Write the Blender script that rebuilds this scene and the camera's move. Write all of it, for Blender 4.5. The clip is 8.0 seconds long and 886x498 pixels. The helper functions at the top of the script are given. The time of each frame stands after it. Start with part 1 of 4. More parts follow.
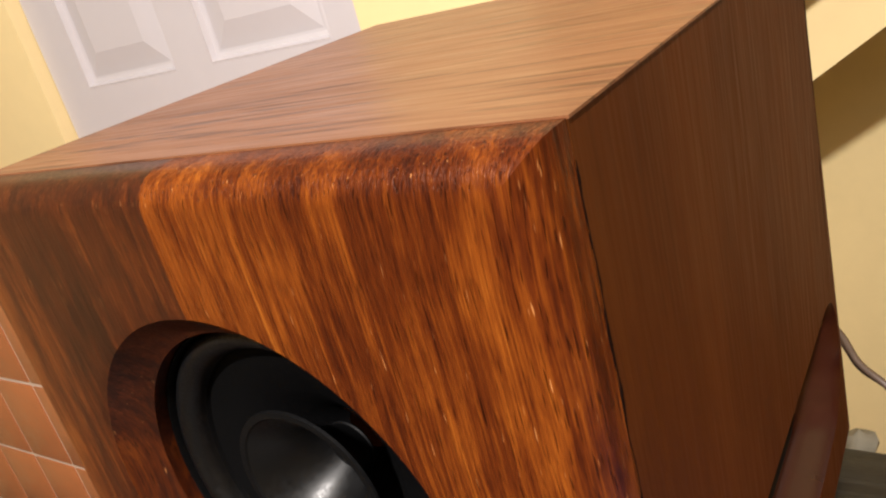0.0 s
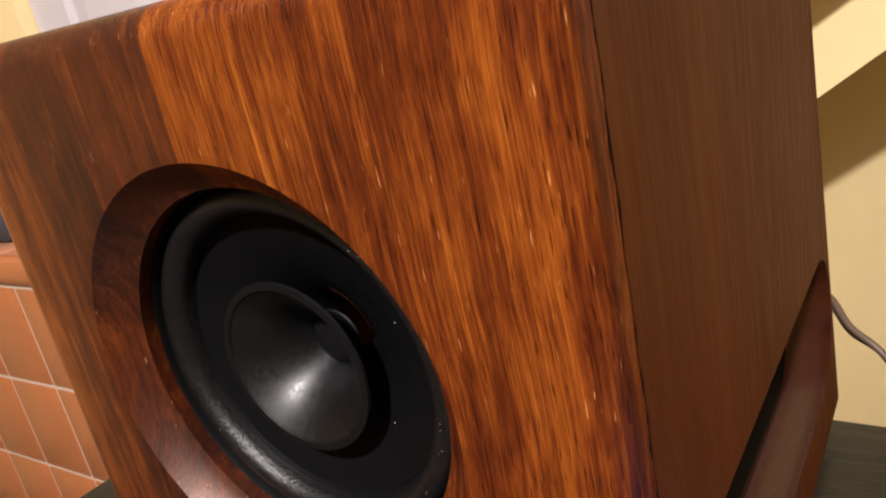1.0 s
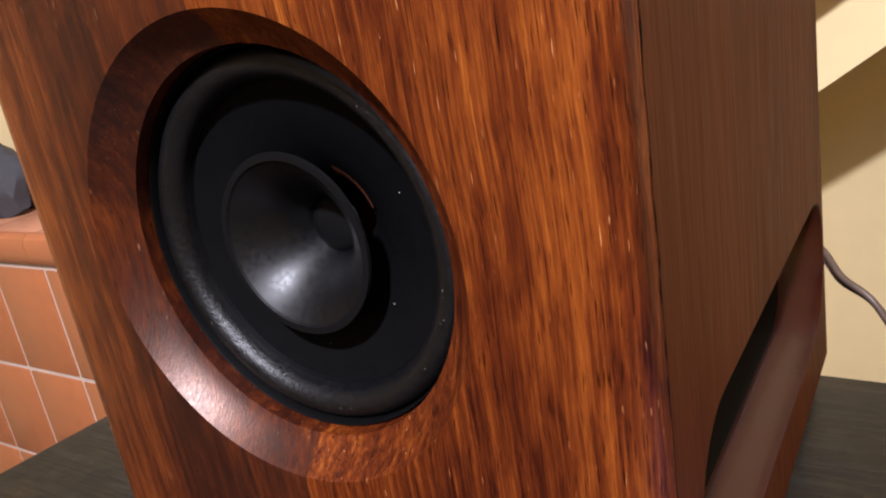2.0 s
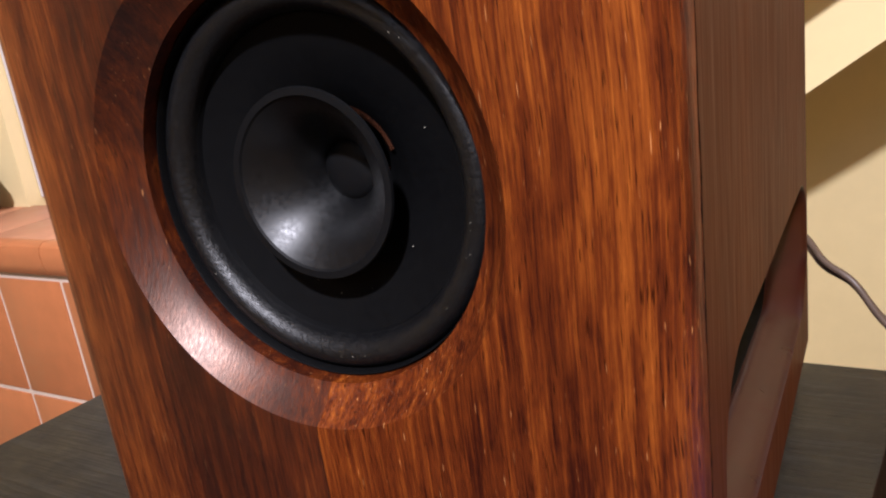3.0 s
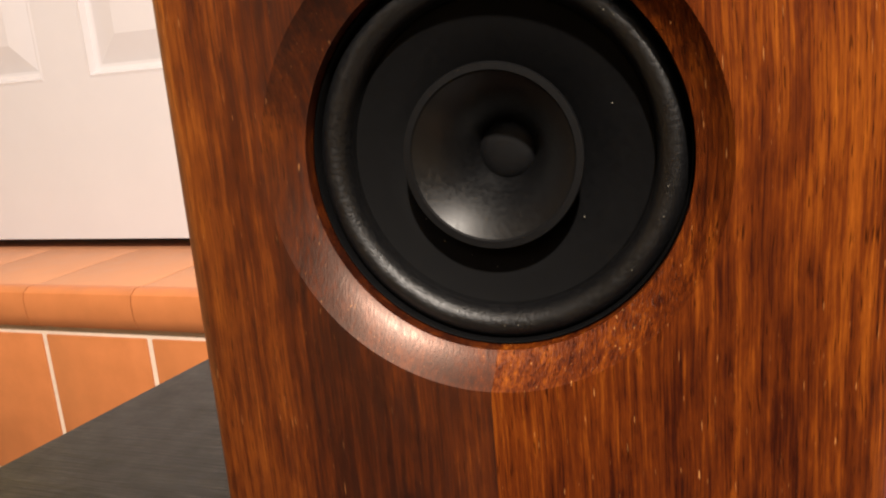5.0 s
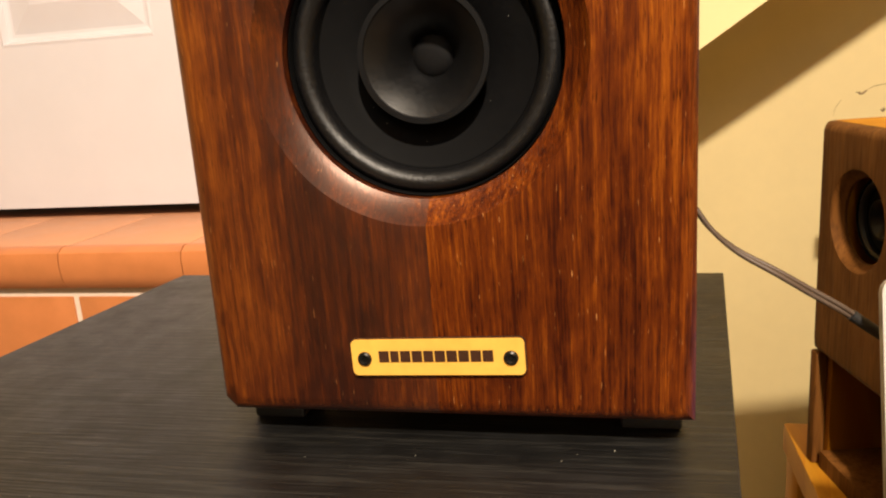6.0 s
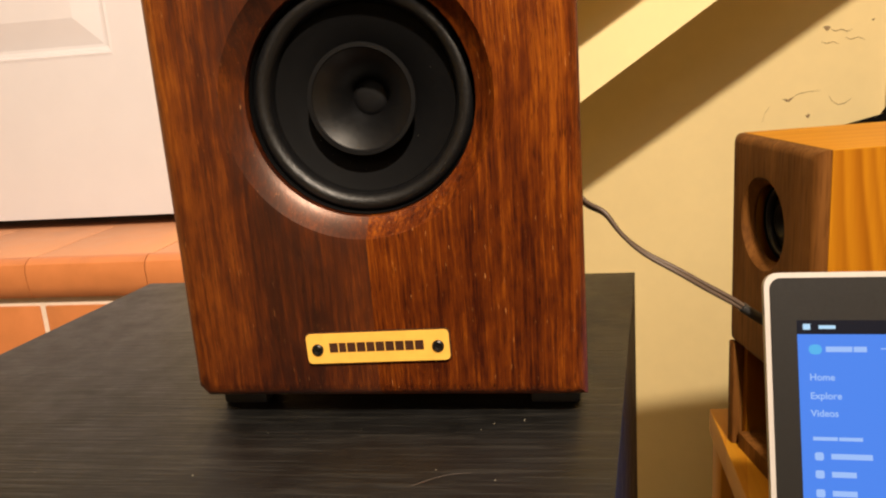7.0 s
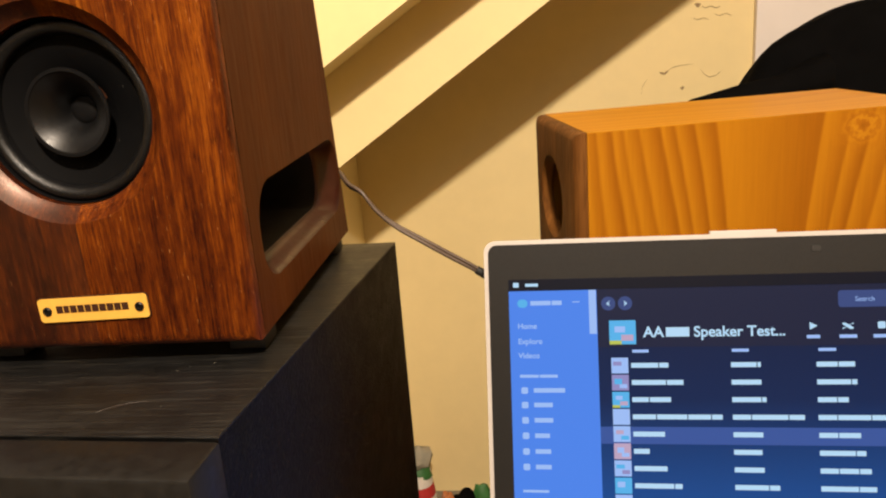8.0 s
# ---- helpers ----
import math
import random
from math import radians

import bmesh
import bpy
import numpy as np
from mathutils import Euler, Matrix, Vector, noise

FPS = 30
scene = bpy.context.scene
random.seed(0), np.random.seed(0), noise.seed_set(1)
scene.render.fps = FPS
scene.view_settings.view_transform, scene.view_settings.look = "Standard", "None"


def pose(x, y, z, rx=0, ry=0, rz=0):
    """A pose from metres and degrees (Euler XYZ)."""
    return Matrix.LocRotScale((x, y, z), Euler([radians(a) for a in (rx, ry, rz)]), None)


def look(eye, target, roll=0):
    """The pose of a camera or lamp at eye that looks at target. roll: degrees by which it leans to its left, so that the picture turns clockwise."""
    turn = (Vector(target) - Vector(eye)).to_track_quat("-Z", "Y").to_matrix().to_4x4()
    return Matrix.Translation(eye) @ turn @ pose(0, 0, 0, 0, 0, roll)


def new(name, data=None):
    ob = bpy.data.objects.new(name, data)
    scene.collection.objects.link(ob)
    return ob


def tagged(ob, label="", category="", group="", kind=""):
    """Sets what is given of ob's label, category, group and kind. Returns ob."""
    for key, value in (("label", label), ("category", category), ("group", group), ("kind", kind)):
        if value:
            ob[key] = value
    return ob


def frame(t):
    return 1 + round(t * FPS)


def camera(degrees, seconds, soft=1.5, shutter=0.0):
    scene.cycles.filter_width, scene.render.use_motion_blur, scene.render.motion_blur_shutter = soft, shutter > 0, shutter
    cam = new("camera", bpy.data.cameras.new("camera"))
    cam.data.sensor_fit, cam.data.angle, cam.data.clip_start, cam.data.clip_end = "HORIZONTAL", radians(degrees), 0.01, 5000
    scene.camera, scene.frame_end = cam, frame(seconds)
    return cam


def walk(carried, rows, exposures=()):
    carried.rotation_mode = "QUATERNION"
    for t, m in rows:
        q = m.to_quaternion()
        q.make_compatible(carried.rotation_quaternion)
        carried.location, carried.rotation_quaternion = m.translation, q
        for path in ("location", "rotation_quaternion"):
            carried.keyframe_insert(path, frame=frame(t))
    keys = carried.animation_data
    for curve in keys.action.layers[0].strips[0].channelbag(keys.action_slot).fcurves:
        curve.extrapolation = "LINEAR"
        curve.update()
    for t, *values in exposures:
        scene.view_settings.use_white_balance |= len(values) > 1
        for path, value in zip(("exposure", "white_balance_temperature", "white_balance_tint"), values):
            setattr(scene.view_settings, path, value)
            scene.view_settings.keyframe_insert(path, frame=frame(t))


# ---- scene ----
cam = camera(59.6, 8.0, 2.1)
PATH = [
    (0, (0.125, -0.0785, 0.2345), (-1.018, 1.398, -0.483), -15.3),
    (0.5, (0.1243, -0.0838, 0.222), (-1.008, 1.417, -0.449), -13.8),
    (1, (0.1235, -0.0915, 0.203), (-0.999, 1.431, -0.440), -12.2),
    (1.5, (0.125, -0.096, 0.189), (-0.984, 1.447, -0.435), -10.7),
    (2, (0.119, -0.103, 0.176), (-0.966, 1.458, -0.444), -9.8),
    (3.5, (0.09, -0.118, 0.158), (-0.813, 1.588, -0.366), -6.9),
    (4, (0.065, -0.12, 0.161), (-0.747, 1.641, -0.33), -6.3),
    (4.2, (0.059, -0.116, 0.163), (-0.731, 1.649, -0.345), -6.4),
    (5.3, (0.047, -0.177, 0.142), (-0.543, 1.684, -0.292), -4.3),
    (5.5, (0.049, -0.19, 0.138), (-0.473, 1.685, -0.323), -4.3),
    (6, (0.056, -0.228, 0.127), (-0.374, 1.668, -0.343), -4.0),
    (6.5, (0.062, -0.254, 0.131), (-0.302, 1.656, -0.337), -4.0),
    (7, (0.075, -0.277, 0.141), (-0.247, 1.64, -0.329), -4.2),
    (7.5, (0.126, -0.315, 0.147), (-0.152, 1.602, -0.352), -4.4),
    (8, (0.214, -0.341, 0.158), (-0.003, 1.566, -0.406), -4.4),
]
walk(cam, [(t, look(eye, target, roll)) for t, eye, target, roll in PATH],
     [(0.0, -0.16, 5350, 13), (1.0, -0.07, 5250, 16), (2.0, -0.04, 4750, 21), (3.5, -0.02, 4850, 19), (4.2, 0.0, 5050, 16), (5.5, 0.08, 6100, 12), (8.0, -0.13, 6400, 14)])

# ---- world and light (z = 0 is the top of the black cabinet, the floor lies at FLOOR) ----
FLOOR, CEIL = -1.02, 1.42
world = bpy.data.worlds.new("room_air")
world.use_nodes = True
world.node_tree.nodes["Background"].inputs[0].default_value = (1.0, 0.82, 0.6, 1)
world.node_tree.nodes["Background"].inputs[1].default_value = 0.02
scene.world = world


def lamp(name, at, aim, size, watts, color):
    d = bpy.data.lights.new(name, "AREA")
    d.shape, d.size, d.energy, d.color = "DISK", size, watts, color
    ob = new(name, d)
    ob.matrix_world = look(at, aim)
    return ob


lamp("ceiling_lamp_light", (0.37, -1.02, 1.22), (0.1, 0.3, 0.0), 0.08, 78.0, (1.0, 0.83, 0.62))
# broad weak fill added to lift the shadows; no lamp is known there
lamp("room_fill_light", (0.1, -1.9, 1.30), (0.0, 0.3, 0.0), 0.9, 8.0, (1.0, 0.90, 0.76))


# ---- materials ----
def material(name):
    m = bpy.data.materials.new(name)
    m.use_nodes = True
    return m, m.node_tree.nodes, m.node_tree.links, m.node_tree.nodes["Principled BSDF"]


def coords(nodes, links, scale, turn=(0, 0, 0), shift=(0, 0, 0)):
    tc = nodes.new("ShaderNodeTexCoord")
    mp = nodes.new("ShaderNodeMapping")
    mp.inputs["Scale"].default_value = scale
    mp.inputs["Rotation"].default_value = [radians(a) for a in turn]
    mp.inputs["Location"].default_value = shift
    links.new(tc.outputs["Object"], mp.inputs["Vector"])
    return mp.outputs[0]


def noise_tex(nodes, links, vec, scale, detail=4.0, rough=0.55, distort=0.0):
    n = nodes.new("ShaderNodeTexNoise")
    n.inputs["Scale"].default_value, n.inputs["Detail"].default_value = scale, detail
    n.inputs["Roughness"].default_value, n.inputs["Distortion"].default_value = rough, distort
    links.new(vec, n.inputs["Vector"])
    return n.outputs[0]


def ramp(nodes, links, value, stops):
    r = nodes.new("ShaderNodeValToRGB")
    els = r.color_ramp.elements
    while len(els) < len(stops):
        els.new(0.5)
    for el, (p, c) in zip(els, stops):
        el.position, el.color = p, (*c, 1) if len(c) == 3 else c
    links.new(value, r.inputs[0])
    return r.outputs[0]


def mix(nodes, links, kind, fac, a, b):
    n = nodes.new("ShaderNodeMix")
    n.data_type, n.blend_type = "RGBA", kind
    for socket, v in ((n.inputs[0], fac), (n.inputs[6], a), (n.inputs[7], b)):
        if isinstance(v, (int, float)):
            socket.default_value = v
        elif isinstance(v, tuple):
            socket.default_value = (*v, 1)
        else:
            links.new(v, socket)
    return n.outputs[2]


def bump(nodes, links, bsdf, height, strength, distance):
    b = nodes.new("ShaderNodeBump")
    b.inputs["Strength"].default_value, b.inputs["Distance"].default_value = strength, distance
    links.new(height, b.inputs["Height"])
    links.new(b.outputs[0], bsdf.inputs["Normal"])


def grained(axis, along, across):
    s = [across] * 3
    s["xyz".index(axis)] = along
    return tuple(s)


def blend_values(nodes, links, pairs):
    """The weighted sum of values."""
    total = None
    for value, weight in pairs:
        m = nodes.new("ShaderNodeMath")
        m.operation = "MULTIPLY_ADD"
        links.new(value, m.inputs[0])
        m.inputs[1].default_value = weight
        if total is None:
            m.inputs[2].default_value = 0.0
        else:
            links.new(total, m.inputs[2])
        total = m.outputs[0]
    return total


def wood(name, axis, tones, broad=16.0, fine=700.0, weights=(0.5, 0.3, 0.3), pores=0.7, rough=0.34, coat=0.3, relief=0.4, shift=(0, 0, 0), fleck=0.0, spread=0.15, long=0.075, gloss=0.3, coat_rough=0.3, blotch=0.0):
    """Wood with its grain along one axis. Broad tone, streaks and fibres together pick one of five tones; pores are dark slits, flecks pale ones."""
    m, n, l, b = material(name)
    wide = noise_tex(n, l, coords(n, l, grained(axis, 0.16, 1.0), shift=shift), broad, 3, 0.55, 0.8)
    streak = noise_tex(n, l, coords(n, l, grained(axis, 0.05, 1.0), shift=shift), fine * 0.24, 3, 0.6, 0.25)
    fibre = noise_tex(n, l, coords(n, l, grained(axis, long, 1.0), shift=shift), fine, 4, 0.65, 0.25)
    pore = noise_tex(n, l, coords(n, l, grained(axis, long * 1.1, 1.0), shift=(3, 1, 2)), fine * 1.25, 1, 0.5)
    mottle = noise_tex(n, l, coords(n, l, grained(axis, 0.3, 1.0), shift=(5, 9, 2)), fine * 0.085, 4, 0.62, 0.5)
    v = blend_values(n, l, ((wide, weights[0]), (streak, weights[1]), (fibre, weights[2]), (mottle, blotch)))
    mean = (sum(weights) + blotch) / 2
    stops = [(mean + spread * (k - 2) / 2, c) for k, c in enumerate(tones)]
    col = ramp(n, l, v, stops)
    pit = ramp(n, l, pore, [(0.33, (0.16, 0.10, 0.08)), (0.43, (1, 1, 1))])
    col = mix(n, l, "MULTIPLY", pores, col, pit)
    if fleck:
        gl = noise_tex(n, l, coords(n, l, grained(axis, long * 1.3, 1.0), shift=(7, 5, 1)), fine * 1.0, 1, 0.5)
        col = mix(n, l, "MIX", mix(n, l, "MULTIPLY", 1.0, ramp(n, l, gl, [(0.70, (0, 0, 0)), (0.78, (1, 1, 1))]), (fleck,) * 3), col, tuple(min(1.0, c * 1.8 + k) for c, k in zip(tones[-1], (0.12, 0.08, 0.03))))
    l.new(col, b.inputs["Base Color"])
    l.new(ramp(n, l, fibre, [(0.3, (min(rough + 0.14, 1),) * 3), (0.7, (max(rough - 0.1, 0.05),) * 3)]), b.inputs["Roughness"])
    b.inputs["Coat Weight"].default_value = coat
    b.inputs["Coat Roughness"].default_value = coat_rough
    b.inputs["Specular IOR Level"].default_value = gloss
    bump(n, l, b, mix(n, l, "MULTIPLY", 1.0, fibre, pit), relief, 0.0006)
    return m


def figured_hardwood(name, bands, tones, spread, shift, fleck, coat, coat_rough, gloss, relief):
    """Oiled open-grained hardwood, grain upright: growth bands across the board, long dark streaks, fine fibres, open pores and pale flecks."""
    m, n, l, b = material(name)
    tc = n.new("ShaderNodeTexCoord")
    sep = n.new("ShaderNodeSeparateXYZ")
    l.new(tc.outputs["Object"], sep.inputs[0])
    # the grain wanders a little sideways up the board
    sway = noise_tex(n, l, coords(n, l, (0.5, 0.5, 1.0), shift=shift), 17.0, 2, 0.5)
    bend = n.new("ShaderNodeMath")
    bend.operation = "MULTIPLY_ADD"
    l.new(sway, bend.inputs[0])
    bend.inputs[1].default_value, bend.inputs[2].default_value = 0.0036, -0.0018
    side = n.new("ShaderNodeMath")
    l.new(sep.outputs[0], side.inputs[0])
    l.new(bend.outputs[0], side.inputs[1])
    join = n.new("ShaderNodeCombineXYZ")
    l.new(side.outputs[0], join.inputs[0])
    l.new(sep.outputs[1], join.inputs[1])
    l.new(sep.outputs[2], join.inputs[2])

    def drawn(along, scale, detail, rough, move):
        mp = n.new("ShaderNodeMapping")
        mp.inputs["Scale"].default_value = (1.0, 0.45, along)
        mp.inputs["Location"].default_value = [a + c for a, c in zip(shift, move)]
        l.new(join.outputs[0], mp.inputs["Vector"])
        return noise_tex(n, l, mp.outputs[0], scale, detail, rough, 0.15)

    across = n.new("ShaderNodeMapRange")
    l.new(side.outputs[0], across.inputs[0])
    across.inputs[1].default_value, across.inputs[2].default_value = -0.085, 0.085
    band = ramp(n, l, across.outputs[0], [((x + 0.085) / 0.17, (g,) * 3) for x, g in bands])
    # the shift puts paler tone higher up, painting in the light's fall-off
    broad = drawn(0.30, 30, 3, 0.6, (0, 0, 0))
    streak = drawn(0.024, 680, 3, 0.62, (1, 0, 2))
    thin = drawn(0.030, 2100, 3, 0.6, (2, 1, 0))
    cloud = drawn(0.30, 230, 4, 0.65, (5, 2, 1))
    v = blend_values(n, l, ((band, 0.17), (broad, 0.21), (streak, 0.23), (thin, 0.21), (cloud, 0.18)))
    col = ramp(n, l, v, [(0.5 + spread * (k - 2) / 2, c) for k, c in enumerate(tones)])
    pore = drawn(0.050, 2900, 1, 0.5, (3, 4, 5))
    pit = ramp(n, l, pore, [(0.29, (0.14, 0.08, 0.06)), (0.38, (1, 1, 1))])
    col = mix(n, l, "MULTIPLY", 0.85, col, pit)
    glint = drawn(0.075, 2300, 1, 0.5, (8, 7, 3))
    pale = ramp(n, l, glint, [(0.725, (0, 0, 0)), (0.785, (fleck,) * 3)])
    col = mix(n, l, "MIX", pale, col, (0.46, 0.205, 0.062))
    l.new(col, b.inputs["Base Color"])
    l.new(ramp(n, l, thin, [(0.3, (0.48,) * 3), (0.7, (0.32,) * 3)]), b.inputs["Roughness"])
    b.inputs["Coat Weight"].default_value, b.inputs["Coat Roughness"].default_value = coat, coat_rough
    b.inputs["Specular IOR Level"].default_value = gloss
    b.inputs["Specular Tint"].default_value = (1.0, 0.66, 0.52, 1)
    bump(n, l, b, mix(n, l, "MULTIPLY", 1.0, thin, pit), relief, 0.0006)
    return m


def plain(name, color, rough=0.5, metal=0.0, var=0.15, scale=60.0, relief=0.0, coat=0.0, detail=5.0, gloss=0.5):
    m, n, l, b = material(name)
    v = coords(n, l, (1, 1, 1))
    a = noise_tex(n, l, v, scale, detail, 0.6)
    c = noise_tex(n, l, v, scale * 0.12, 3, 0.6)
    lo, hi = tuple(x * (1 - var) for x in color), tuple(min(1, x * (1 + var)) for x in color)
    col = mix(n, l, "MIX", 0.5, ramp(n, l, a, [(0.3, lo), (0.7, hi)]), ramp(n, l, c, [(0.3, lo), (0.7, hi)]))
    l.new(col, b.inputs["Base Color"])
    l.new(ramp(n, l, a, [(0.3, (max(rough - 0.08, 0.03),) * 3), (0.7, (min(rough + 0.08, 1),) * 3)]), b.inputs["Roughness"])
    b.inputs["Metallic"].default_value, b.inputs["Coat Weight"].default_value = metal, coat
    b.inputs["Specular IOR Level"].default_value = gloss
    if relief:
        bump(n, l, b, a, relief, 0.001)
    return m


def glowing(name, color, strength):
    m, n, l, b = material(name)
    b.inputs["Base Color"].default_value = (0.003, 0.003, 0.004, 1)
    b.inputs["Roughness"].default_value, b.inputs["Specular IOR Level"].default_value = 0.35, 0.06
    b.inputs["Emission Color"].default_value = (*color, 1)
    b.inputs["Emission Strength"].default_value = strength
    return m


# noise shift keeps the upper board paler, for light that weakens downward
M_BAFFLE_R = figured_hardwood("orange_red_hardwood", [(-0.085, 0.5), (0.0, 0.46), (0.010, 0.52), (0.022, 0.56), (0.034, 0.50), (0.041, 0.42), (0.050, 0.56), (0.059, 0.38), (0.068, 0.66), (0.076, 0.56), (0.085, 0.45)],
                              [(0.008, 0.0013, 0.0008), (0.023, 0.0036, 0.0011), (0.076, 0.0148, 0.0015), (0.166, 0.0415, 0.0026), (0.290, 0.0940, 0.0075)], 0.148, (4.91, 3.71, 1.2), 0.7, 0.06, 0.30, 0.14, 0.5)
M_BAFFLE_L = figured_hardwood("dark_red_hardwood", [(-0.085, 0.66), (-0.072, 0.70), (-0.062, 0.50), (-0.054, 0.56), (-0.046, 0.26), (-0.036, 0.22), (-0.026, 0.40), (-0.014, 0.44), (-0.004, 0.56), (0.085, 0.4)],
                              [(0.006, 0.0012, 0.0008), (0.016, 0.0029, 0.0010), (0.044, 0.0082, 0.0011), (0.100, 0.0235, 0.0020), (0.180, 0.0530, 0.0050)], 0.145, (1.58, 3.18, 1.0), 0.35, 0.12, 0.36, 0.5, 0.1)
# the side veneer's tones lie well below those of the top
M_SIDE = wood("brown_veneer_upright", "z", [(0.048, 0.0118, 0.0011), (0.061, 0.0157, 0.0015), (0.074, 0.0198, 0.0019), (0.087, 0.0242, 0.0025), (0.105, 0.0305, 0.0034)], 14, 620, (0.62, 0.10, 0.12), 0.15, 0.5, 0.0, 0.02, gloss=0.09, long=0.04, blotch=0.3, spread=0.24)
M_TOP = wood("tan_veneer", "x", [(0.112, 0.042, 0.016), (0.148, 0.059, 0.024), (0.182, 0.076, 0.032), (0.208, 0.091, 0.040), (0.245, 0.112, 0.051)], 30, 420, (0.55, 0.3, 0.2), 0.6, 0.42, 0.15, 0.2, spread=0.26, long=0.05)
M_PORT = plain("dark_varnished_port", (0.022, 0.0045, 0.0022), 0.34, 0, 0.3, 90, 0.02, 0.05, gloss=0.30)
# near-black also paints in the darkness inside the port and box
M_INSIDE = plain("black_and_cavity_shade", (0.006, 0.005, 0.004), 0.8)
M_REFLECTION = plain("copper_reflection", (0.80, 0.30, 0.14), 0.30, 0.9, 0.1, 900)
M_CONE = plain("black_paper_cone", (0.0020, 0.0020, 0.0022), 0.6, 0, 0.15, 700, 0.03, gloss=0.06)
M_WHIZ = plain("grey_whizzer", (0.0016, 0.0016, 0.0018), 0.40, 0, 0.1, 900, 0.01, gloss=0.34)
M_RIM = plain("whizzer_edge_grey", (0.0026, 0.0026, 0.0029), 0.55, 0, 0.1, 900, gloss=0.12)
M_GREY = plain("grey_tissue", (0.28, 0.26, 0.2), 0.8, 0, 0.2, 80)
M_RUBBER = plain("black_rubber", (0.0023, 0.0023, 0.0026), 0.40, 0, 0.3, 900, 0.25, gloss=0.36)
M_FOOT = plain("foot_rubber", (0.012, 0.012, 0.013), 0.6, 0, 0.2, 500)
M_BRASS = plain("brass_plate", (0.62, 0.345, 0.055), 0.5, 0.1, 0.10, 300, 0.05)
M_SCREW = plain("black_screw", (0.02, 0.018, 0.016), 0.35, 0.8, 0.2, 900)
M_BURN = plain("burnt_engraving", (0.034, 0.013, 0.006), 0.7, 0, 0.3, 900, gloss=0.12)
M_YELLOW = plain("yellow_wall_paint", (0.79, 0.64, 0.325), 0.62, 0, 0.04, 30, 0.05)
M_DOOR = plain("white_door_paint", (0.53, 0.505, 0.53), 0.42, 0, 0.03, 25, 0.03)
M_WHITE = plain("white_board", (0.76, 0.70, 0.66), 0.5, 0, 0.03, 25)
M_TILE = plain("terracotta_glazed", (0.43, 0.15, 0.048), 0.38, 0, 0.16, 40, 0.05, 0.15)
M_TILE_TOP = plain("terracotta_worn", (0.50, 0.235, 0.12), 0.5, 0, 0.12, 30, 0.05)
M_GROUT = plain("pale_grout", (0.62, 0.50, 0.40), 0.85, 0, 0.1, 120, 0.2)
M_BAG = plain("grey_cloth", (0.05, 0.05, 0.056), 0.9, 0, 0.3, 120, 0.2)
M_FLOOR = plain("floor_covering", (0.20, 0.18, 0.14), 0.6, 0, 0.2, 20, 0.1)
M_CEIL = plain("ceiling_paint", (0.78, 0.74, 0.66), 0.8, 0, 0.03, 20)
M_JOINT = plain("dark_joint_brown", (0.006, 0.0026, 0.0016), 0.95, 0.0, 0.5, 300.0, gloss=0.04)
M_BLACKCLOTH = plain("black_cloth", (0.0028, 0.0027, 0.0029), 0.95, 0, 0.4, 300, 0.3, gloss=0.05)
M_CABLE = plain("brown_cable", (0.058, 0.036, 0.022), 0.55, 0, 0.15, 200)
M_CABLE_TIP = plain("black_heatshrink", (0.012, 0.012, 0.012), 0.5)
M_LAP = plain("white_laptop_shell", (0.37, 0.34, 0.315), 0.4, 0, 0.03, 60)
M_BEZEL = plain("dark_grey_bezel", (0.0066, 0.0058, 0.0052), 0.6, 0, 0.08, 500, 0.05, gloss=0.2)


def black_ash(name, gloss):
    m, n, l, b = material(name)
    v = coords(n, l, (0.05, 1.0, 1.0))
    lines = noise_tex(n, l, v, 480, 3, 0.55, 0.3)
    broad = noise_tex(n, l, coords(n, l, (0.35, 1, 1)), 9, 4, 0.6, 0.4)
    scuff = noise_tex(n, l, coords(n, l, (1, 1, 1)), 45, 6, 0.7)
    col = mix(n, l, "MIX", 0.6, ramp(n, l, lines, [(0.47, (0.0016, 0.0014, 0.0013)), (0.53, (0.0035, 0.0032, 0.0028)), (0.62, (0.019, 0.0175, 0.015))]),
              ramp(n, l, broad, [(0.3, (0.0012, 0.0012, 0.0012)), (0.7, (0.003, 0.0028, 0.0026))]))
    l.new(col, b.inputs["Base Color"])
    l.new(ramp(n, l, scuff, [(0.3, (0.36,) * 3), (0.7, (0.56,) * 3)]), b.inputs["Roughness"])
    b.inputs["Specular IOR Level"].default_value = gloss
    bump(n, l, b, lines, 0.6, 0.0009)
    return m


M_ASH = black_ash("black_ash_woodgrain", 0.42)
M_RAIL = plain("black_satin_rail", (0.0050, 0.0047, 0.0044), 0.46, 0, 0.2, 200, 0.02, gloss=0.34)
M_ASH_BODY = black_ash("black_ash_dull", 0.1)


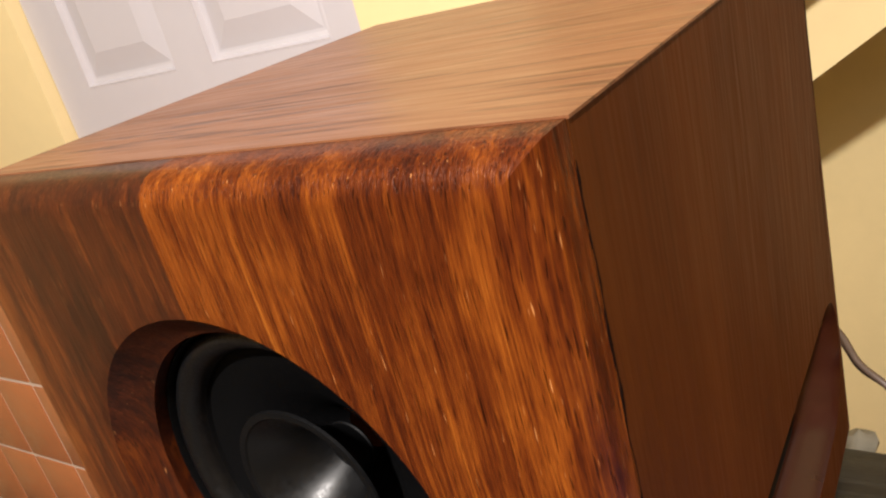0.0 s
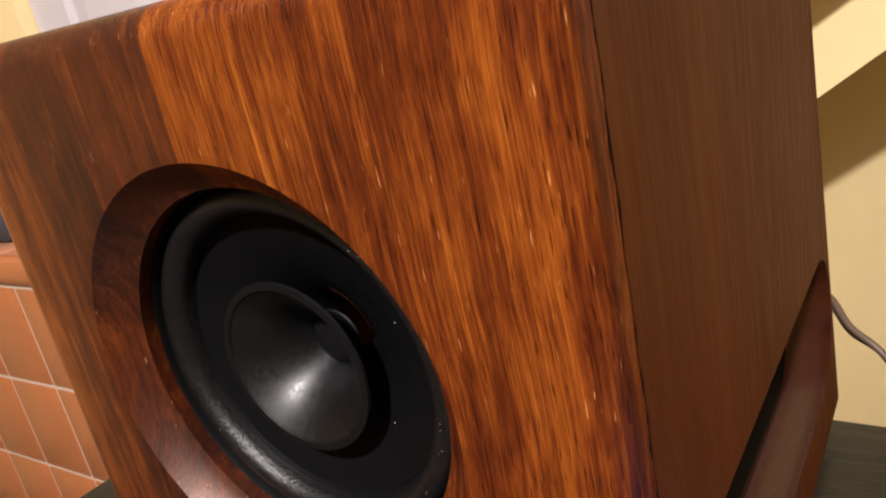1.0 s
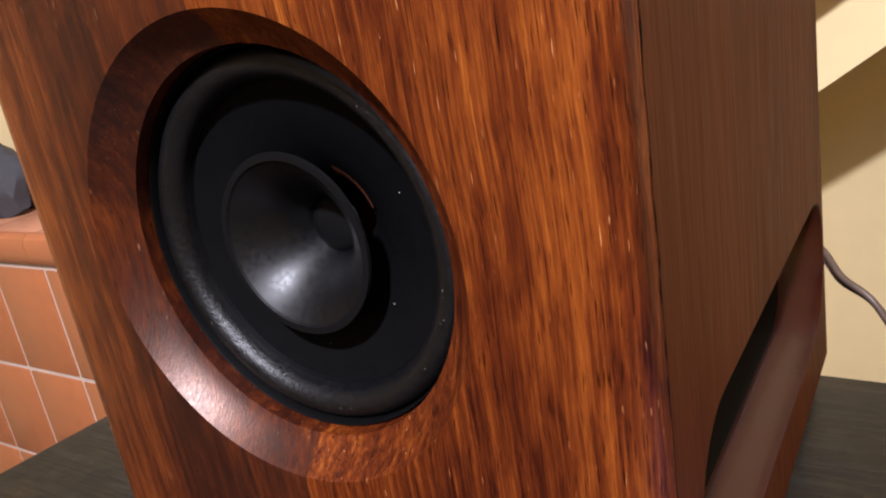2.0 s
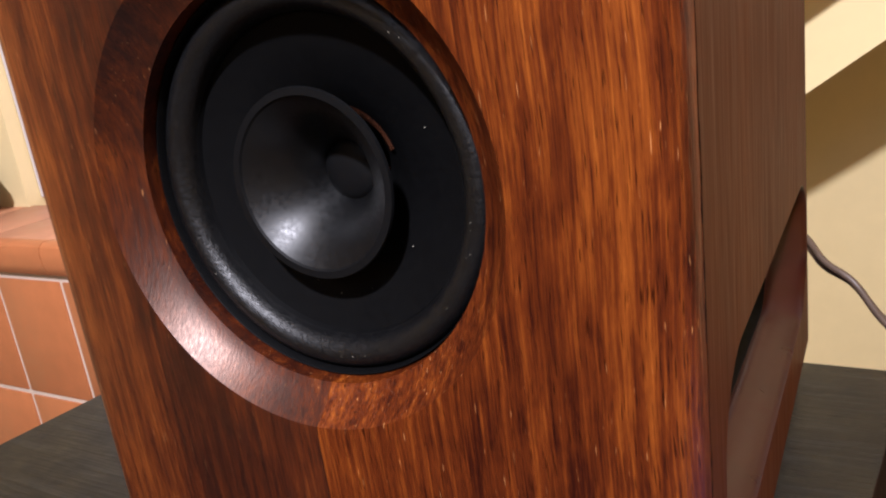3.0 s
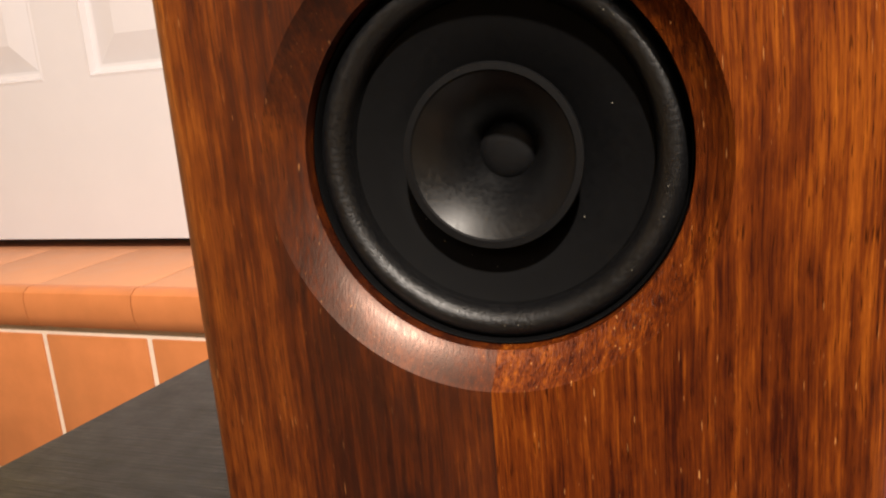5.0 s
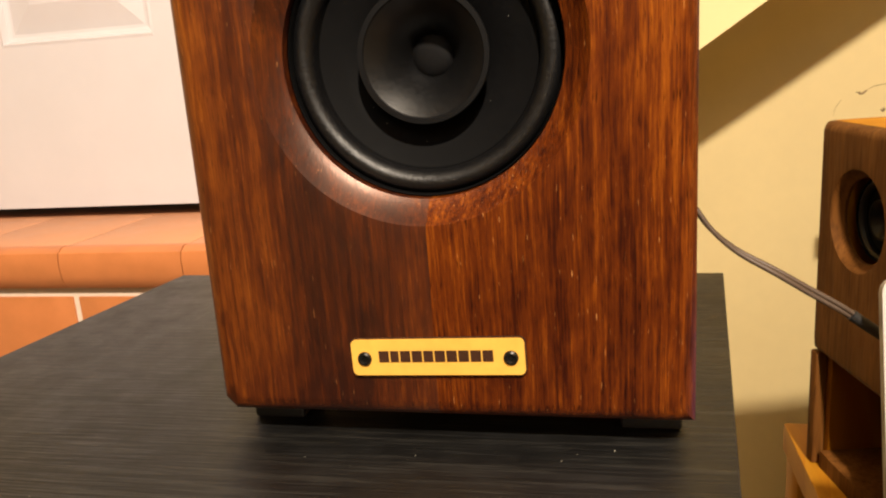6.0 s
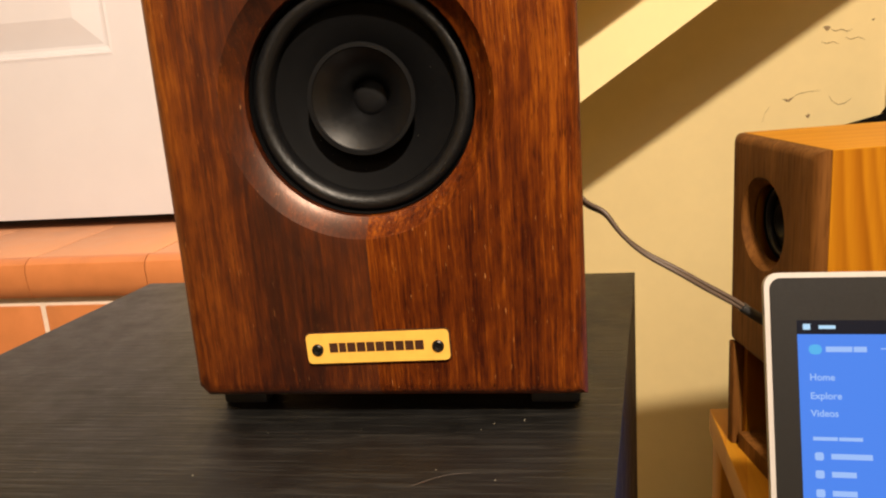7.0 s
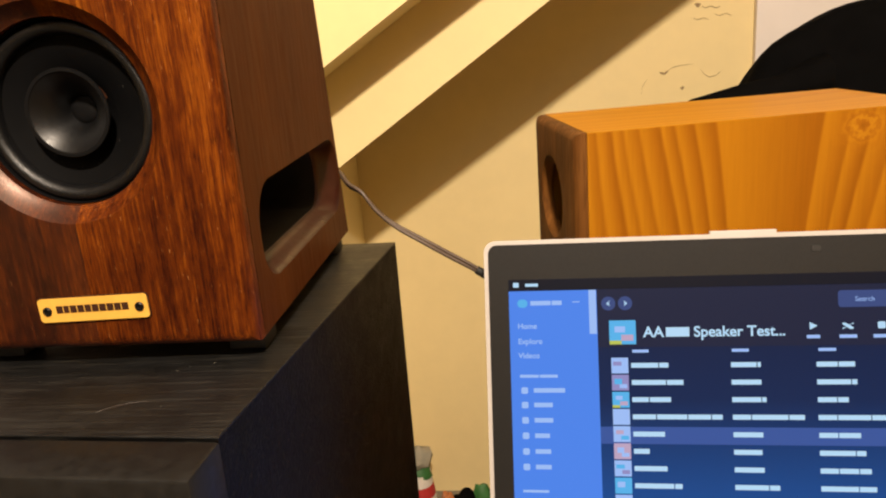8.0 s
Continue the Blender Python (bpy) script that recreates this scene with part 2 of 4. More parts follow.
def pine(name, grain, across, period=62.0):
    """Varnished yellow pine: uneven dark late-wood lines across one axis, drawn out along the grain."""
    m, n, l, b = material(name)
    k, g = "xyz".index(across), "xyz".index(grain)
    tc = n.new("ShaderNodeTexCoord")
    sep = n.new("ShaderNodeSeparateXYZ")
    l.new(tc.outputs["Object"], sep.inputs[0])
    s3 = [3.0, 3.0, 3.0]
    s3[g] = 1.1
    warp = noise_tex(n, l, coords(n, l, tuple(s3)), 3.2, 2, 0.5)
    knot = noise_tex(n, l, coords(n, l, tuple(s3)), 1.1, 1, 0.5)
    v = blend_values(n, l, ((sep.outputs[k], period), (warp, 1.4), (knot, 15.0)))
    fr = n.new("ShaderNodeMath")
    fr.operation = "FRACT"
    l.new(v, fr.inputs[0])
    fibre = noise_tex(n, l, coords(n, l, grained(grain, 0.05, 1.0)), 300, 4, 0.6)
    col = ramp(n, l, fr.outputs[0], [(0.0, (0.45, 0.205, 0.013)), (0.45, (0.43, 0.190, 0.011)), (0.86, (0.40, 0.165, 0.009)), (0.93, (0.375, 0.148, 0.008)), (1.0, (0.45, 0.205, 0.013))])
    col = mix(n, l, "MULTIPLY", 0.35, col, ramp(n, l, fibre, [(0.3, (0.75, 0.7, 0.65)), (0.7, (1.1, 1.1, 1.1))]))
    l.new(col, b.inputs["Base Color"])
    b.inputs["Roughness"].default_value, b.inputs["Coat Weight"].default_value, b.inputs["Specular IOR Level"].default_value = 0.45, 0.05, 0.12
    bump(n, l, b, fibre, 0.1, 0.0005)
    return m



def ringed_pine():
    """Pine board with its year rings standing upright: close rings, one wide plain field, then close rings that lean the other way."""
    m, n, l, b = material("yellow_pine_upright")
    tc = n.new("ShaderNodeTexCoord")
    sep = n.new("ShaderNodeSeparateXYZ")
    l.new(tc.outputs["Object"], sep.inputs[0])

    def calc(op, a, c):
        k = n.new("ShaderNodeMath")
        k.operation = op
        for slot, q in ((0, a), (1, c)):
            if isinstance(q, float):
                k.inputs[slot].default_value = q
            else:
                l.new(q, k.inputs[slot])
        return k.outputs[0]

    lean = calc("MULTIPLY", calc("SINE", calc("MULTIPLY", sep.outputs[1], 17.4), 0.0), 0.2)
    drop = calc("MULTIPLY", calc("SUBTRACT", sep.outputs[2], 0.306), lean)
    warp = noise_tex(n, l, coords(n, l, (1.0, 1.0, 0.35)), 34.0, 2, 0.5)
    v = calc("ADD", calc("ADD", sep.outputs[1], drop), calc("MULTIPLY", calc("SUBTRACT", warp, 0.5), 0.003))
    v = calc("MULTIPLY", v, 2.8)
    pale, dark = (0.355, 0.142, 0.0048), (0.225, 0.072, 0.0022)
    stops = []
    for at, depth in ((0.006, 0.6), (0.018, 0.8), (0.032, 1.0), (0.042, 0.7), (0.056, 0.8), (0.075, 1.0), (0.088, 0.9), (0.106, 1.0), (0.125, 1.0), (0.2245, 0.9), (0.2524, 0.8), (0.2723, 1.0), (0.295, 0.8), (0.318, 0.9), (0.339, 0.7)):
        stops.append((at * 2.8, tuple(p + (d - p) * depth for p, d in zip(pale, dark))))
        stops.append(((at + 0.0032) * 2.8, pale))
    col = ramp(n, l, v, stops)
    # a knot near the far end, with its own close rings
    dy, dz = calc("SUBTRACT", sep.outputs[1], 0.262), calc("MULTIPLY", calc("SUBTRACT", sep.outputs[2], 0.294), 1.0)
    far = calc("SQRT", calc("ADD", calc("MULTIPLY", dy, dy), calc("MULTIPLY", dz, dz)), 0.0)
    burr = noise_tex(n, l, coords(n, l, (1.0, 1.0, 1.0)), 75.0, 3, 0.6)
    far = calc("ADD", far, calc("MULTIPLY", calc("SUBTRACT", burr, 0.5), 0.026))
    far = calc("MULTIPLY", far, 20.0)
    rings = ramp(n, l, far, [(0.0, (0.21, 0.068, 0.003)), (0.12, (0.27, 0.092, 0.004)), (0.19, (0.43, 0.185, 0.008)), (0.27, (0.27, 0.092, 0.004)), (0.33, (0.39, 0.158, 0.006)), (0.44, (0.29, 0.100, 0.004)), (0.50, (0.36, 0.145, 0.005))])
    near = ramp(n, l, far, [(0.20, (0.75, 0.75, 0.75)), (0.55, (0, 0, 0))])
    col = mix(n, l, "MIX", near, col, rings)
    fibre = noise_tex(n, l, coords(n, l, grained("z", 0.05, 1.0)), 300, 4, 0.6)
    col = mix(n, l, "MULTIPLY", 0.3, col, ramp(n, l, fibre, [(0.3, (0.75, 0.7, 0.65)), (0.7, (1.1, 1.1, 1.1))]))
    l.new(col, b.inputs["Base Color"])
    b.inputs["Roughness"].default_value, b.inputs["Coat Weight"].default_value, b.inputs["Specular IOR Level"].default_value = 0.45, 0.05, 0.12
    bump(n, l, b, fibre, 0.1, 0.0005)
    return m


M_PINE = ringed_pine()
M_PINE_FLAT = pine("yellow_pine_lengthwise", "y", "x", 40.0)
# front boards take darker, browner tones than the yellow sides
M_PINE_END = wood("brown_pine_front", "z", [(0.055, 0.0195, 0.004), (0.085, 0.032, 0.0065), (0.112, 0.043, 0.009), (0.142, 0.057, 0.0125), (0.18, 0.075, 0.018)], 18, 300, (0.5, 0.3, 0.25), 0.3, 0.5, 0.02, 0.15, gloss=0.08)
M_RED = plain("red_stripe", (0.45, 0.03, 0.03), 0.6)
M_GREEN = plain("green_paper", (0.03, 0.14, 0.03), 0.6, 0, 0.3, 80)
M_FLAKE = plain("flaked_plaster", (0.30, 0.21, 0.11), 0.9, 0, 0.3, 200)
M_PAPER = plain("white_stripe", (0.7, 0.66, 0.6), 0.6)


# ---- building helpers ----
def thing(name, label, category, at=(0, 0, 0), turn=0.0, group="", kind=""):
    ob = new(name)
    ob.empty_display_size = 0.05
    ob.matrix_world = pose(*at, 0, 0, turn)
    return tagged(ob, label, category, group, kind)


def part(name, bm, mat, parent=None, label="", smooth=True, m=None, crease=40):
    me = bpy.data.meshes.new(name)
    if m is not None:
        bm.transform(m)
    bmesh.ops.recalc_face_normals(bm, faces=bm.faces)
    bm.to_mesh(me)
    bm.free()
    me.materials.append(mat)
    if smooth:
        me.shade_smooth()
        me.set_sharp_from_angle(angle=radians(crease))
    ob = new(name, me)
    ob.parent = parent
    if label:
        tagged(ob, label)
    return ob


def box(x0, x1, y0, y1, z0, z1, bevel=0.0, seg=2):
    bm = bmesh.new()
    bmesh.ops.create_cube(bm, size=1)
    bm.transform(Matrix.Translation(((x0 + x1) / 2, (y0 + y1) / 2, (z0 + z1) / 2)) @ Matrix.Diagonal((x1 - x0, y1 - y0, z1 - z0, 1)))
    if bevel:
        bmesh.ops.bevel(bm, geom=bm.edges[:], offset=bevel, segments=seg, profile=0.5, affect="EDGES")
    return bm


def lathe(profile, steps=96, closed=False):
    """Turn (r, y) pairs round the y axis."""
    bm = bmesh.new()
    rings = []
    for r, y in profile:
        if r < 1e-6:
            rings.append([bm.verts.new((0, y, 0))])
        else:
            rings.append([bm.verts.new((r * math.cos(2 * math.pi * k / steps), y, r * math.sin(2 * math.pi * k / steps))) for k in range(steps)])
    pairs = list(zip(rings, rings[1:])) + ([(rings[-1], rings[0])] if closed else [])
    for a, b in pairs:
        for k in range(steps):
            q = [a[k % len(a)], a[(k + 1) % len(a)], b[(k + 1) % len(b)], b[k % len(b)]]
            q = list(dict.fromkeys(q))
            if len(q) > 2:
                bm.faces.new(q)
    return bm


def tube(points, radius, sides=10):
    """A round rod along points."""
    bm = bmesh.new()
    rings = []
    pts = [Vector(p) for p in points]
    for i, p in enumerate(pts):
        d = (pts[min(i + 1, len(pts) - 1)] - pts[max(i - 1, 0)]).normalized()
        s = d.cross(Vector((0, 0, 1)) if abs(d.z) < 0.9 else Vector((1, 0, 0))).normalized()
        u = s.cross(d)
        rings.append([bm.verts.new(p + radius * (math.cos(a) * s + math.sin(a) * u)) for a in (2 * math.pi * k / sides for k in range(sides))])
    for a, b in zip(rings, rings[1:]):
        for k in range(sides):
            bm.faces.new((a[k], a[(k + 1) % sides], b[(k + 1) % sides], b[k]))
    bm.faces.new(rings[0])
    bm.faces.new(rings[-1])
    return bm


def prism(outline, depth_from, depth_to, axis="y"):
    """Extrude a 2D outline (x, z) along y, or (x, y) along z, or (y, z) along x."""
    place = {"y": lambda a, b, d: (a, d, b), "z": lambda a, b, d: (a, b, d), "x": lambda a, b, d: (d, a, b)}[axis]
    bm = bmesh.new()
    lo = [bm.verts.new(place(a, b, depth_from)) for a, b in outline]
    hi = [bm.verts.new(place(a, b, depth_to)) for a, b in outline]
    bm.faces.new(lo)
    bm.faces.new(hi[::-1])
    for k in range(len(lo)):
        j = (k + 1) % len(lo)
        bm.faces.new((lo[k], lo[j], hi[j], hi[k]))
    return bm


def rounded(x0, x1, z0, z1, r, n=6):
    pts = []
    for cx, cz, a0 in ((x1 - r, z1 - r, 0), (x0 + r, z1 - r, 90), (x0 + r, z0 + r, 180), (x1 - r, z0 + r, 270)):
        for k in range(n + 1):
            a = radians(a0 + 90 * k / n)
            pts.append((cx + r * math.cos(a), cz + r * math.sin(a)))
    return pts


def baffle_mesh(x0, x1, z0, z1, c, r_out, r_in, depth, thick, edge, half):
    """Half of a front panel round a dished opening; half = +1 the right half, -1 the left half."""
    angs = set()
    n = 72
    for k in range(n + 1):
        angs.add(round(-math.pi / 2 + math.pi * k / n, 6))
    for zc in (z0, z1):
        angs.add(round(math.atan2(zc - c[1], x1 - c[0]), 6))
    xe = x1 - c[0] if half > 0 else c[0] - x0
    angs = sorted(a for a in angs if abs(a) <= math.pi / 2 + 1e-4)
    bm = bmesh.new()
    rows = []
    for a in angs:
        dx, dz = math.cos(a), math.sin(a)
        dx = 0.0 if abs(abs(a) - math.pi / 2) < 1e-4 else dx

        def out(inset):
            e, up, dn = xe - inset, z1 - inset - c[1], c[1] - z0 - inset
            ts = []
            if dx > 1e-9:
                ts.append(e / dx)
            if abs(dz) > 1e-9:
                ts.append((up if dz > 0 else dn) / abs(dz))
            t = min(ts)
            return t * dx, t * dz

        col = [(r_in * dx, thick, r_in * dz), (r_in * dx, depth, r_in * dz)]
        for q in range(1, 7):
            f = q / 6
            r = r_in + (r_out - 0.0012 - r_in) * f
            col.append((r * dx, depth * (1 - f) + 0.0006 * math.sin(math.pi * f) + 0.0002, r * dz))
        col.append((r_out * dx, 0.0001, r_out * dz))
        col.append(((r_out + 0.001) * dx, 0.0, (r_out + 0.001) * dz))
        o = out(edge)
        for f in (0.35, 0.7):
            col.append(((r_out + 0.001) * dx * (1 - f) + o[0] * f, 0.0, (r_out + 0.001) * dz * (1 - f) + o[1] * f))
        for q in range(7):
            g = radians(90 * q / 6)
            o = out(edge * (1 - math.sin(g)))
            col.append((o[0], edge * (1 - math.cos(g)), o[1]))
        o = out(0.0)
        col.append((o[0], thick, o[1]))
        rows.append([bm.verts.new((c[0] + half * p[0], p[1], c[1] + p[2])) for p in col])
    for a, b in zip(rows, rows[1:]):
        for k in range(len(a) - 1):
            bm.faces.new((a[k], a[k + 1], b[k + 1], b[k]))
        bm.faces.new((a[-1], a[0], b[0], b[-1]))
    bm.faces.new(rows[0])
    bm.faces.new(rows[-1])
    return bm


def slot_side(x, thick, y_lo, rear, z0, z1, outer, inner):
    """A side panel at x with a flared slot; rear(z) gives its sloping back edge; outer and inner are (y0, y1, z0, z1, r)."""
    c = ((outer[0] + outer[1]) / 2, (outer[2] + outer[3]) / 2)
    n = 12
    lo, li = rounded(*outer, n), rounded(*inner, n)

    corner = [(rear(z1), z1), (y_lo, z1), (y_lo, z0), (rear(z0), z0)]
    outs = []
    for k, (y, z) in enumerate(lo):
        q, i = divmod(k, n + 1)
        cy, cz = corner[q]
        f = 1 - abs(i - n / 2) / (n / 2)
        upright = (i <= n / 2) == (q % 2 == 0)
        if upright:
            zz = z + (cz - z) * f
            outs.append((rear(zz) if q in (0, 3) else y_lo, zz))
        else:
            outs.append((y + (cy - y) * f, cz))
    loops = [[(x, y, z) for y, z in lo]]
    for f in (0.1, 0.2, 0.32, 0.44, 0.56, 0.68, 0.8, 0.9, 1.0):
        loops.append([(x - 0.012 * math.sin(f * math.pi / 2) ** 1.4, a[0] + (b[0] - a[0]) * f, a[1] + (b[1] - a[1]) * f) for a, b in zip(lo, li)])
    def strips(rows):
        made = bmesh.new()
        rings = [[made.verts.new(p) for p in loop] for loop in rows]
        for a, b in zip(rings, rings[1:]):
            for k in range(len(a)):
                j = (k + 1) % len(a)
                made.faces.new((a[k], a[j], b[j], b[k]))
        return made

    panel = strips([[(x - thick, y, z) for y, z in outs], [(x, y, z) for y, z in outs], [(x, y, z) for y, z in lo]])
    tunnel = strips([loops[-1], [(x - 0.09, y, z) for y, z in li]])
    return panel, strips(loops), tunnel


# ---- the room ----
WALL_Y, DOOR_Y, CORNER_X = 1.41, 0.50, -0.17
NOSE_Y, NOSE_Z = 0.365, -0.012


def setting(name, bm, mat, label, category, smooth=False):
    return tagged(part(name, bm, mat, None, "", smooth), label, category, kind="structure")


setting("floor", box(-2.4, 2.2, -2.4, 1.6, FLOOR - 0.1, FLOOR), M_FLOOR, "brown floor covering of the room", "floor")
setting("ceiling", box(-2.4, 2.2, -2.4, 1.6, CEIL, CEIL + 0.1), M_CEIL, "plain off-white painted ceiling", "ceiling")
setting("wall_north", box(CORNER_X, 2.2, WALL_Y, WALL_Y + 0.12, FLOOR, CEIL), M_YELLOW, "pale yellow painted wall with flaking spots", "wall")
setting("wall_corner", box(CORNER_X - 0.12, CORNER_X, DOOR_Y + 0.1, WALL_Y + 0.12, FLOOR, CEIL), M_YELLOW, "pale yellow return wall beside the stairs", "wall")
DX0, DX1, DZ0 = -0.905, -0.348, -0.003
setting("wall_door_right", box(DX1, CORNER_X, DOOR_Y, DOOR_Y + 0.1, FLOOR, CEIL), M_YELLOW, "pale yellow wall beside the white door", "wall")
setting("wall_door_left", box(-2.4, DX0, DOOR_Y, DOOR_Y + 0.1, FLOOR, CEIL), M_YELLOW, "pale yellow wall beside the white door", "wall")
setting("wall_door_sill", box(DX0, DX1, DOOR_Y + 0.014, DOOR_Y + 0.1, FLOOR, NOSE_Z - 0.004), M_TILE_TOP, "terracotta coloured wall below the door sill", "wall")
setting("wall_west", box(-2.52, -2.4, -2.4, 1.6, FLOOR, CEIL), M_YELLOW, "plain yellow painted wall", "wall")
setting("wall_east", box(2.2, 2.32, -2.4, 1.6, FLOOR, CEIL), M_YELLOW, "plain yellow painted wall", "wall")
setting("wall_south", box(-2.4, 2.2, -2.52, -2.4, FLOOR, CEIL), M_YELLOW, "plain yellow painted wall", "wall")


def panel_door():
    d = thing("door_1", "white painted panelled door above terracotta sill tiles", "door", kind="structure")
    w, yb = DX1 - DX0, DOOR_Y
    # slab with two columns of sunk panels, each with a sloped moulding
    part("slab", box(DX0 + 0.002, DX1 - 0.002, yb + 0.034, yb + 0.05, DZ0, CEIL - 0.02), M_DOOR, d, smooth=False)
    cols = [(-0.832, -0.648), (-0.586, -0.402)]
    rows = [(DZ0 + 0.176, DZ0 + 0.70), (DZ0 + 0.80, CEIL - 0.12)]
    xs = [DX0 + 0.002, *cols[0], *cols[1], DX1 - 0.002]
    for k in (0, 2, 4):
        part("stile", box(xs[k], xs[k + 1], yb + 0.02, yb + 0.034, DZ0, CEIL - 0.02), M_DOOR, d, smooth=False)
    zs = [DZ0, *rows[0], *rows[1], CEIL - 0.02]
    for a, b in cols:
        for k in (0, 2, 4):
            part("rail", box(a, b, yb + 0.02, yb + 0.034, zs[k], zs[k + 1]), M_DOOR, d, smooth=False)
        for z0, z1 in rows:
            bm = bmesh.new()
            loops = []
            for inset, y in ((0.0, 0.0202), (0.003, 0.0196), (0.006, 0.0262), (0.010, 0.0276), (0.013, 0.0278), (0.042, 0.0215)):
                loops.append([bm.verts.new((x, yb + y, z)) for x, z in ((a + inset, z0 + inset), (b - inset, z0 + inset), (b - inset, z1 - inset), (a + inset, z1 - inset))])
            for p, q in zip(loops, loops[1:]):
                for k in range(4):
                    bm.faces.new((p[k], p[(k + 1) % 4], q[(k + 1) % 4], q[k]))
            bm.faces.new(loops[-1])
            part("panel", bm, M_DOOR, d, smooth=False)
    return d


panel_door()

# terracotta tiled step below the door
step = thing("tiled_step", "terracotta tiled step with pale grout below the door", "step", kind="structure")
part("core", box(-2.3, -0.19, NOSE_Y + 0.0035, DOOR_Y + 0.012, FLOOR, NOSE_Z - 0.0105), M_GROUT, step, smooth=False)

# sloping stair board along the wall and the board over it
def slanted(name, y0, y1, z_low, z_high, slope, label, x0=-0.165, x1=1.2):
    pts = [(x0, z_low + slope * x0), (x1, z_low + slope * x1), (x1, z_high + slope * x1), (x0, z_high + slope * x0)]
    return tagged(part(name, prism(pts, y0, y1), M_YELLOW, None, "", False), label, "stair board", kind="structure")


slanted("stair_stringer", 0.95, WALL_Y, -0.002, 0.36, 0.673, "yellow painted sloping stringer under the stairs")
slanted("stair_capping", 0.80, 0.9495, 0.151, 0.40, 0.64, "yellow painted sloping board over the stringer", -0.9)

# ---- black cabinet ----
CAB = [(0.1158, 0.2105), (-0.2215, 0.2165), (-0.2505, -0.0520), (0.0848, -0.0700)]
CAB_Z = 0.002


def black_cabinet():
    c = thing("black_cabinet", "tall black ash woodgrain cabinet with worn edges", "cabinet", (0, 0, FLOOR))
    up = CAB_Z - FLOOR

    def quad(grow):
        cx, cy = sum(p[0] for p in CAB) / 4, sum(p[1] for p in CAB) / 4
        return [(cx + (x - cx) * (1 + grow), cy + (y - cy) * (1 + grow)) for x, y in CAB]

    bm = prism(quad(0.0), up - 0.0014, up, "z")
    bmesh.ops.bevel(bm, geom=bm.edges[:], offset=0.0005, segments=2, profile=0.5, affect="EDGES")
    part("top_board", bm, M_ASH, c, "black woodgrain top board")
    part("body", prism(quad(-0.001), 0.0, up - 0.0015, "z"), M_ASH_BODY, c, smooth=False)
    fr, fl = Vector((*CAB[3], 0)), Vector((*CAB[2], 0))
    ex = (fr - fl).normalized()
    ey = Vector((-ex.y, ex.x, 0))
    turned = Matrix.Translation(fl) @ Matrix((ex, ey, Vector((0, 0, 1)))).transposed().to_4x4()
    wide = (fr - fl).length
    part("front_rail", box(0.0, wide + 0.0015, -0.030, -0.0012, up - 0.06, up - 0.0008, 0.002, 2), M_RAIL, c, "smooth black rounded front rail", m=turned)
    for z0, z1 in ((0.06, 0.46), (0.463, up - 0.053)):
        part("drawer_front", box(0.001, wide - 0.001, -0.014, 0.010, z0, z1, 0.002), M_ASH_BODY, c, m=turned)
    return c


black_cabinet()


# ---- the wooden speaker ----
X0, X1, Z0, Z1, REAR = -0.0795, 0.0805, 0.0122, 0.2098, 0.212
BT = 0.0115
RING = (-0.0008, 0.1293)


def speaker_driver(parent, c, y, scale=1.0):
    s = scale
    d = thing("driver", "", "")
    d.parent = parent
    d.matrix_world = pose(c[0], y, c[1])
    part("basket_flange", lathe([(0.0440 * s, -0.0016), (0.0437 * s, -0.0022), (0.0434 * s, -0.0018), (0.0432 * s, 0.0026), (0.0422 * s, 0.0028), (0.0422 * s, 0.0066), (0.0440 * s, 0.0066)], closed=True), M_CONE, d, "matt black recessed rim")
    prof = [(0.0434 * s, 0.0034)]
    for k in range(11):
        a = math.pi * k / 10
        prof.append(((0.0396 + 0.0036 * math.cos(a)) * s, 0.0018 + 0.0014 * k / 10 - 0.0042 * math.sin(a)))
    prof.append((0.0354 * s, 0.0046))
    part("surround", lathe(prof), M_RUBBER, d, "black rubber half-roll surround")
    part("cone", lathe([(0.0361 * s, 0.0030), (0.0355 * s, 0.0042), (0.030 * s, 0.0060), (0.0215 * s, 0.0076), (0.012 * s, 0.0150), (0.006 * s, 0.0225)]), M_CONE, d)
    # copper arc added to stand in for a warm reflection on the cone
    reflection_arc = lathe([(0.0158 * s, 0.0113), (0.0150 * s, 0.0120), (0.0142 * s, 0.0127), (0.0132 * s, 0.0137)])
    bmesh.ops.delete(reflection_arc, geom=[f for f in reflection_arc.faces if not 20 < math.degrees(math.atan2(f.calc_center_median().z, f.calc_center_median().x)) < 72], context="FACES")
    part("reflection_patch", reflection_arc, M_REFLECTION, d, "copper-coloured patch for a warm reflection behind the whizzer")
    wz = [(0.0062 * s, 0.0160), (0.0070 * s, 0.0144), (0.0087 * s, 0.0112), (0.012 * s, 0.0059), (0.016 * s, 0.0018), (0.0190 * s, -0.0006)]
    part("whizzer_cone", lathe(wz), M_WHIZ, d, "dark grey flared whizzer cone")
    part("whizzer_rim", lathe([(0.0190 * s, -0.0006), (0.0194 * s, -0.0011), (0.0210 * s, -0.0011), (0.0212 * s, -0.0004), (0.0206 * s, 0.0002), (0.0192 * s, 0.0002)], closed=True), M_RIM, d)
    part("dust_cap", lathe([(0.0, 0.0133), (0.0016 * s, 0.0133), (0.0032 * s, 0.0134), (0.0048 * s, 0.0136), (0.0060 * s, 0.0140), (0.0067 * s, 0.0144), (0.0072 * s, 0.0150)]), M_RIM, d)
    return d


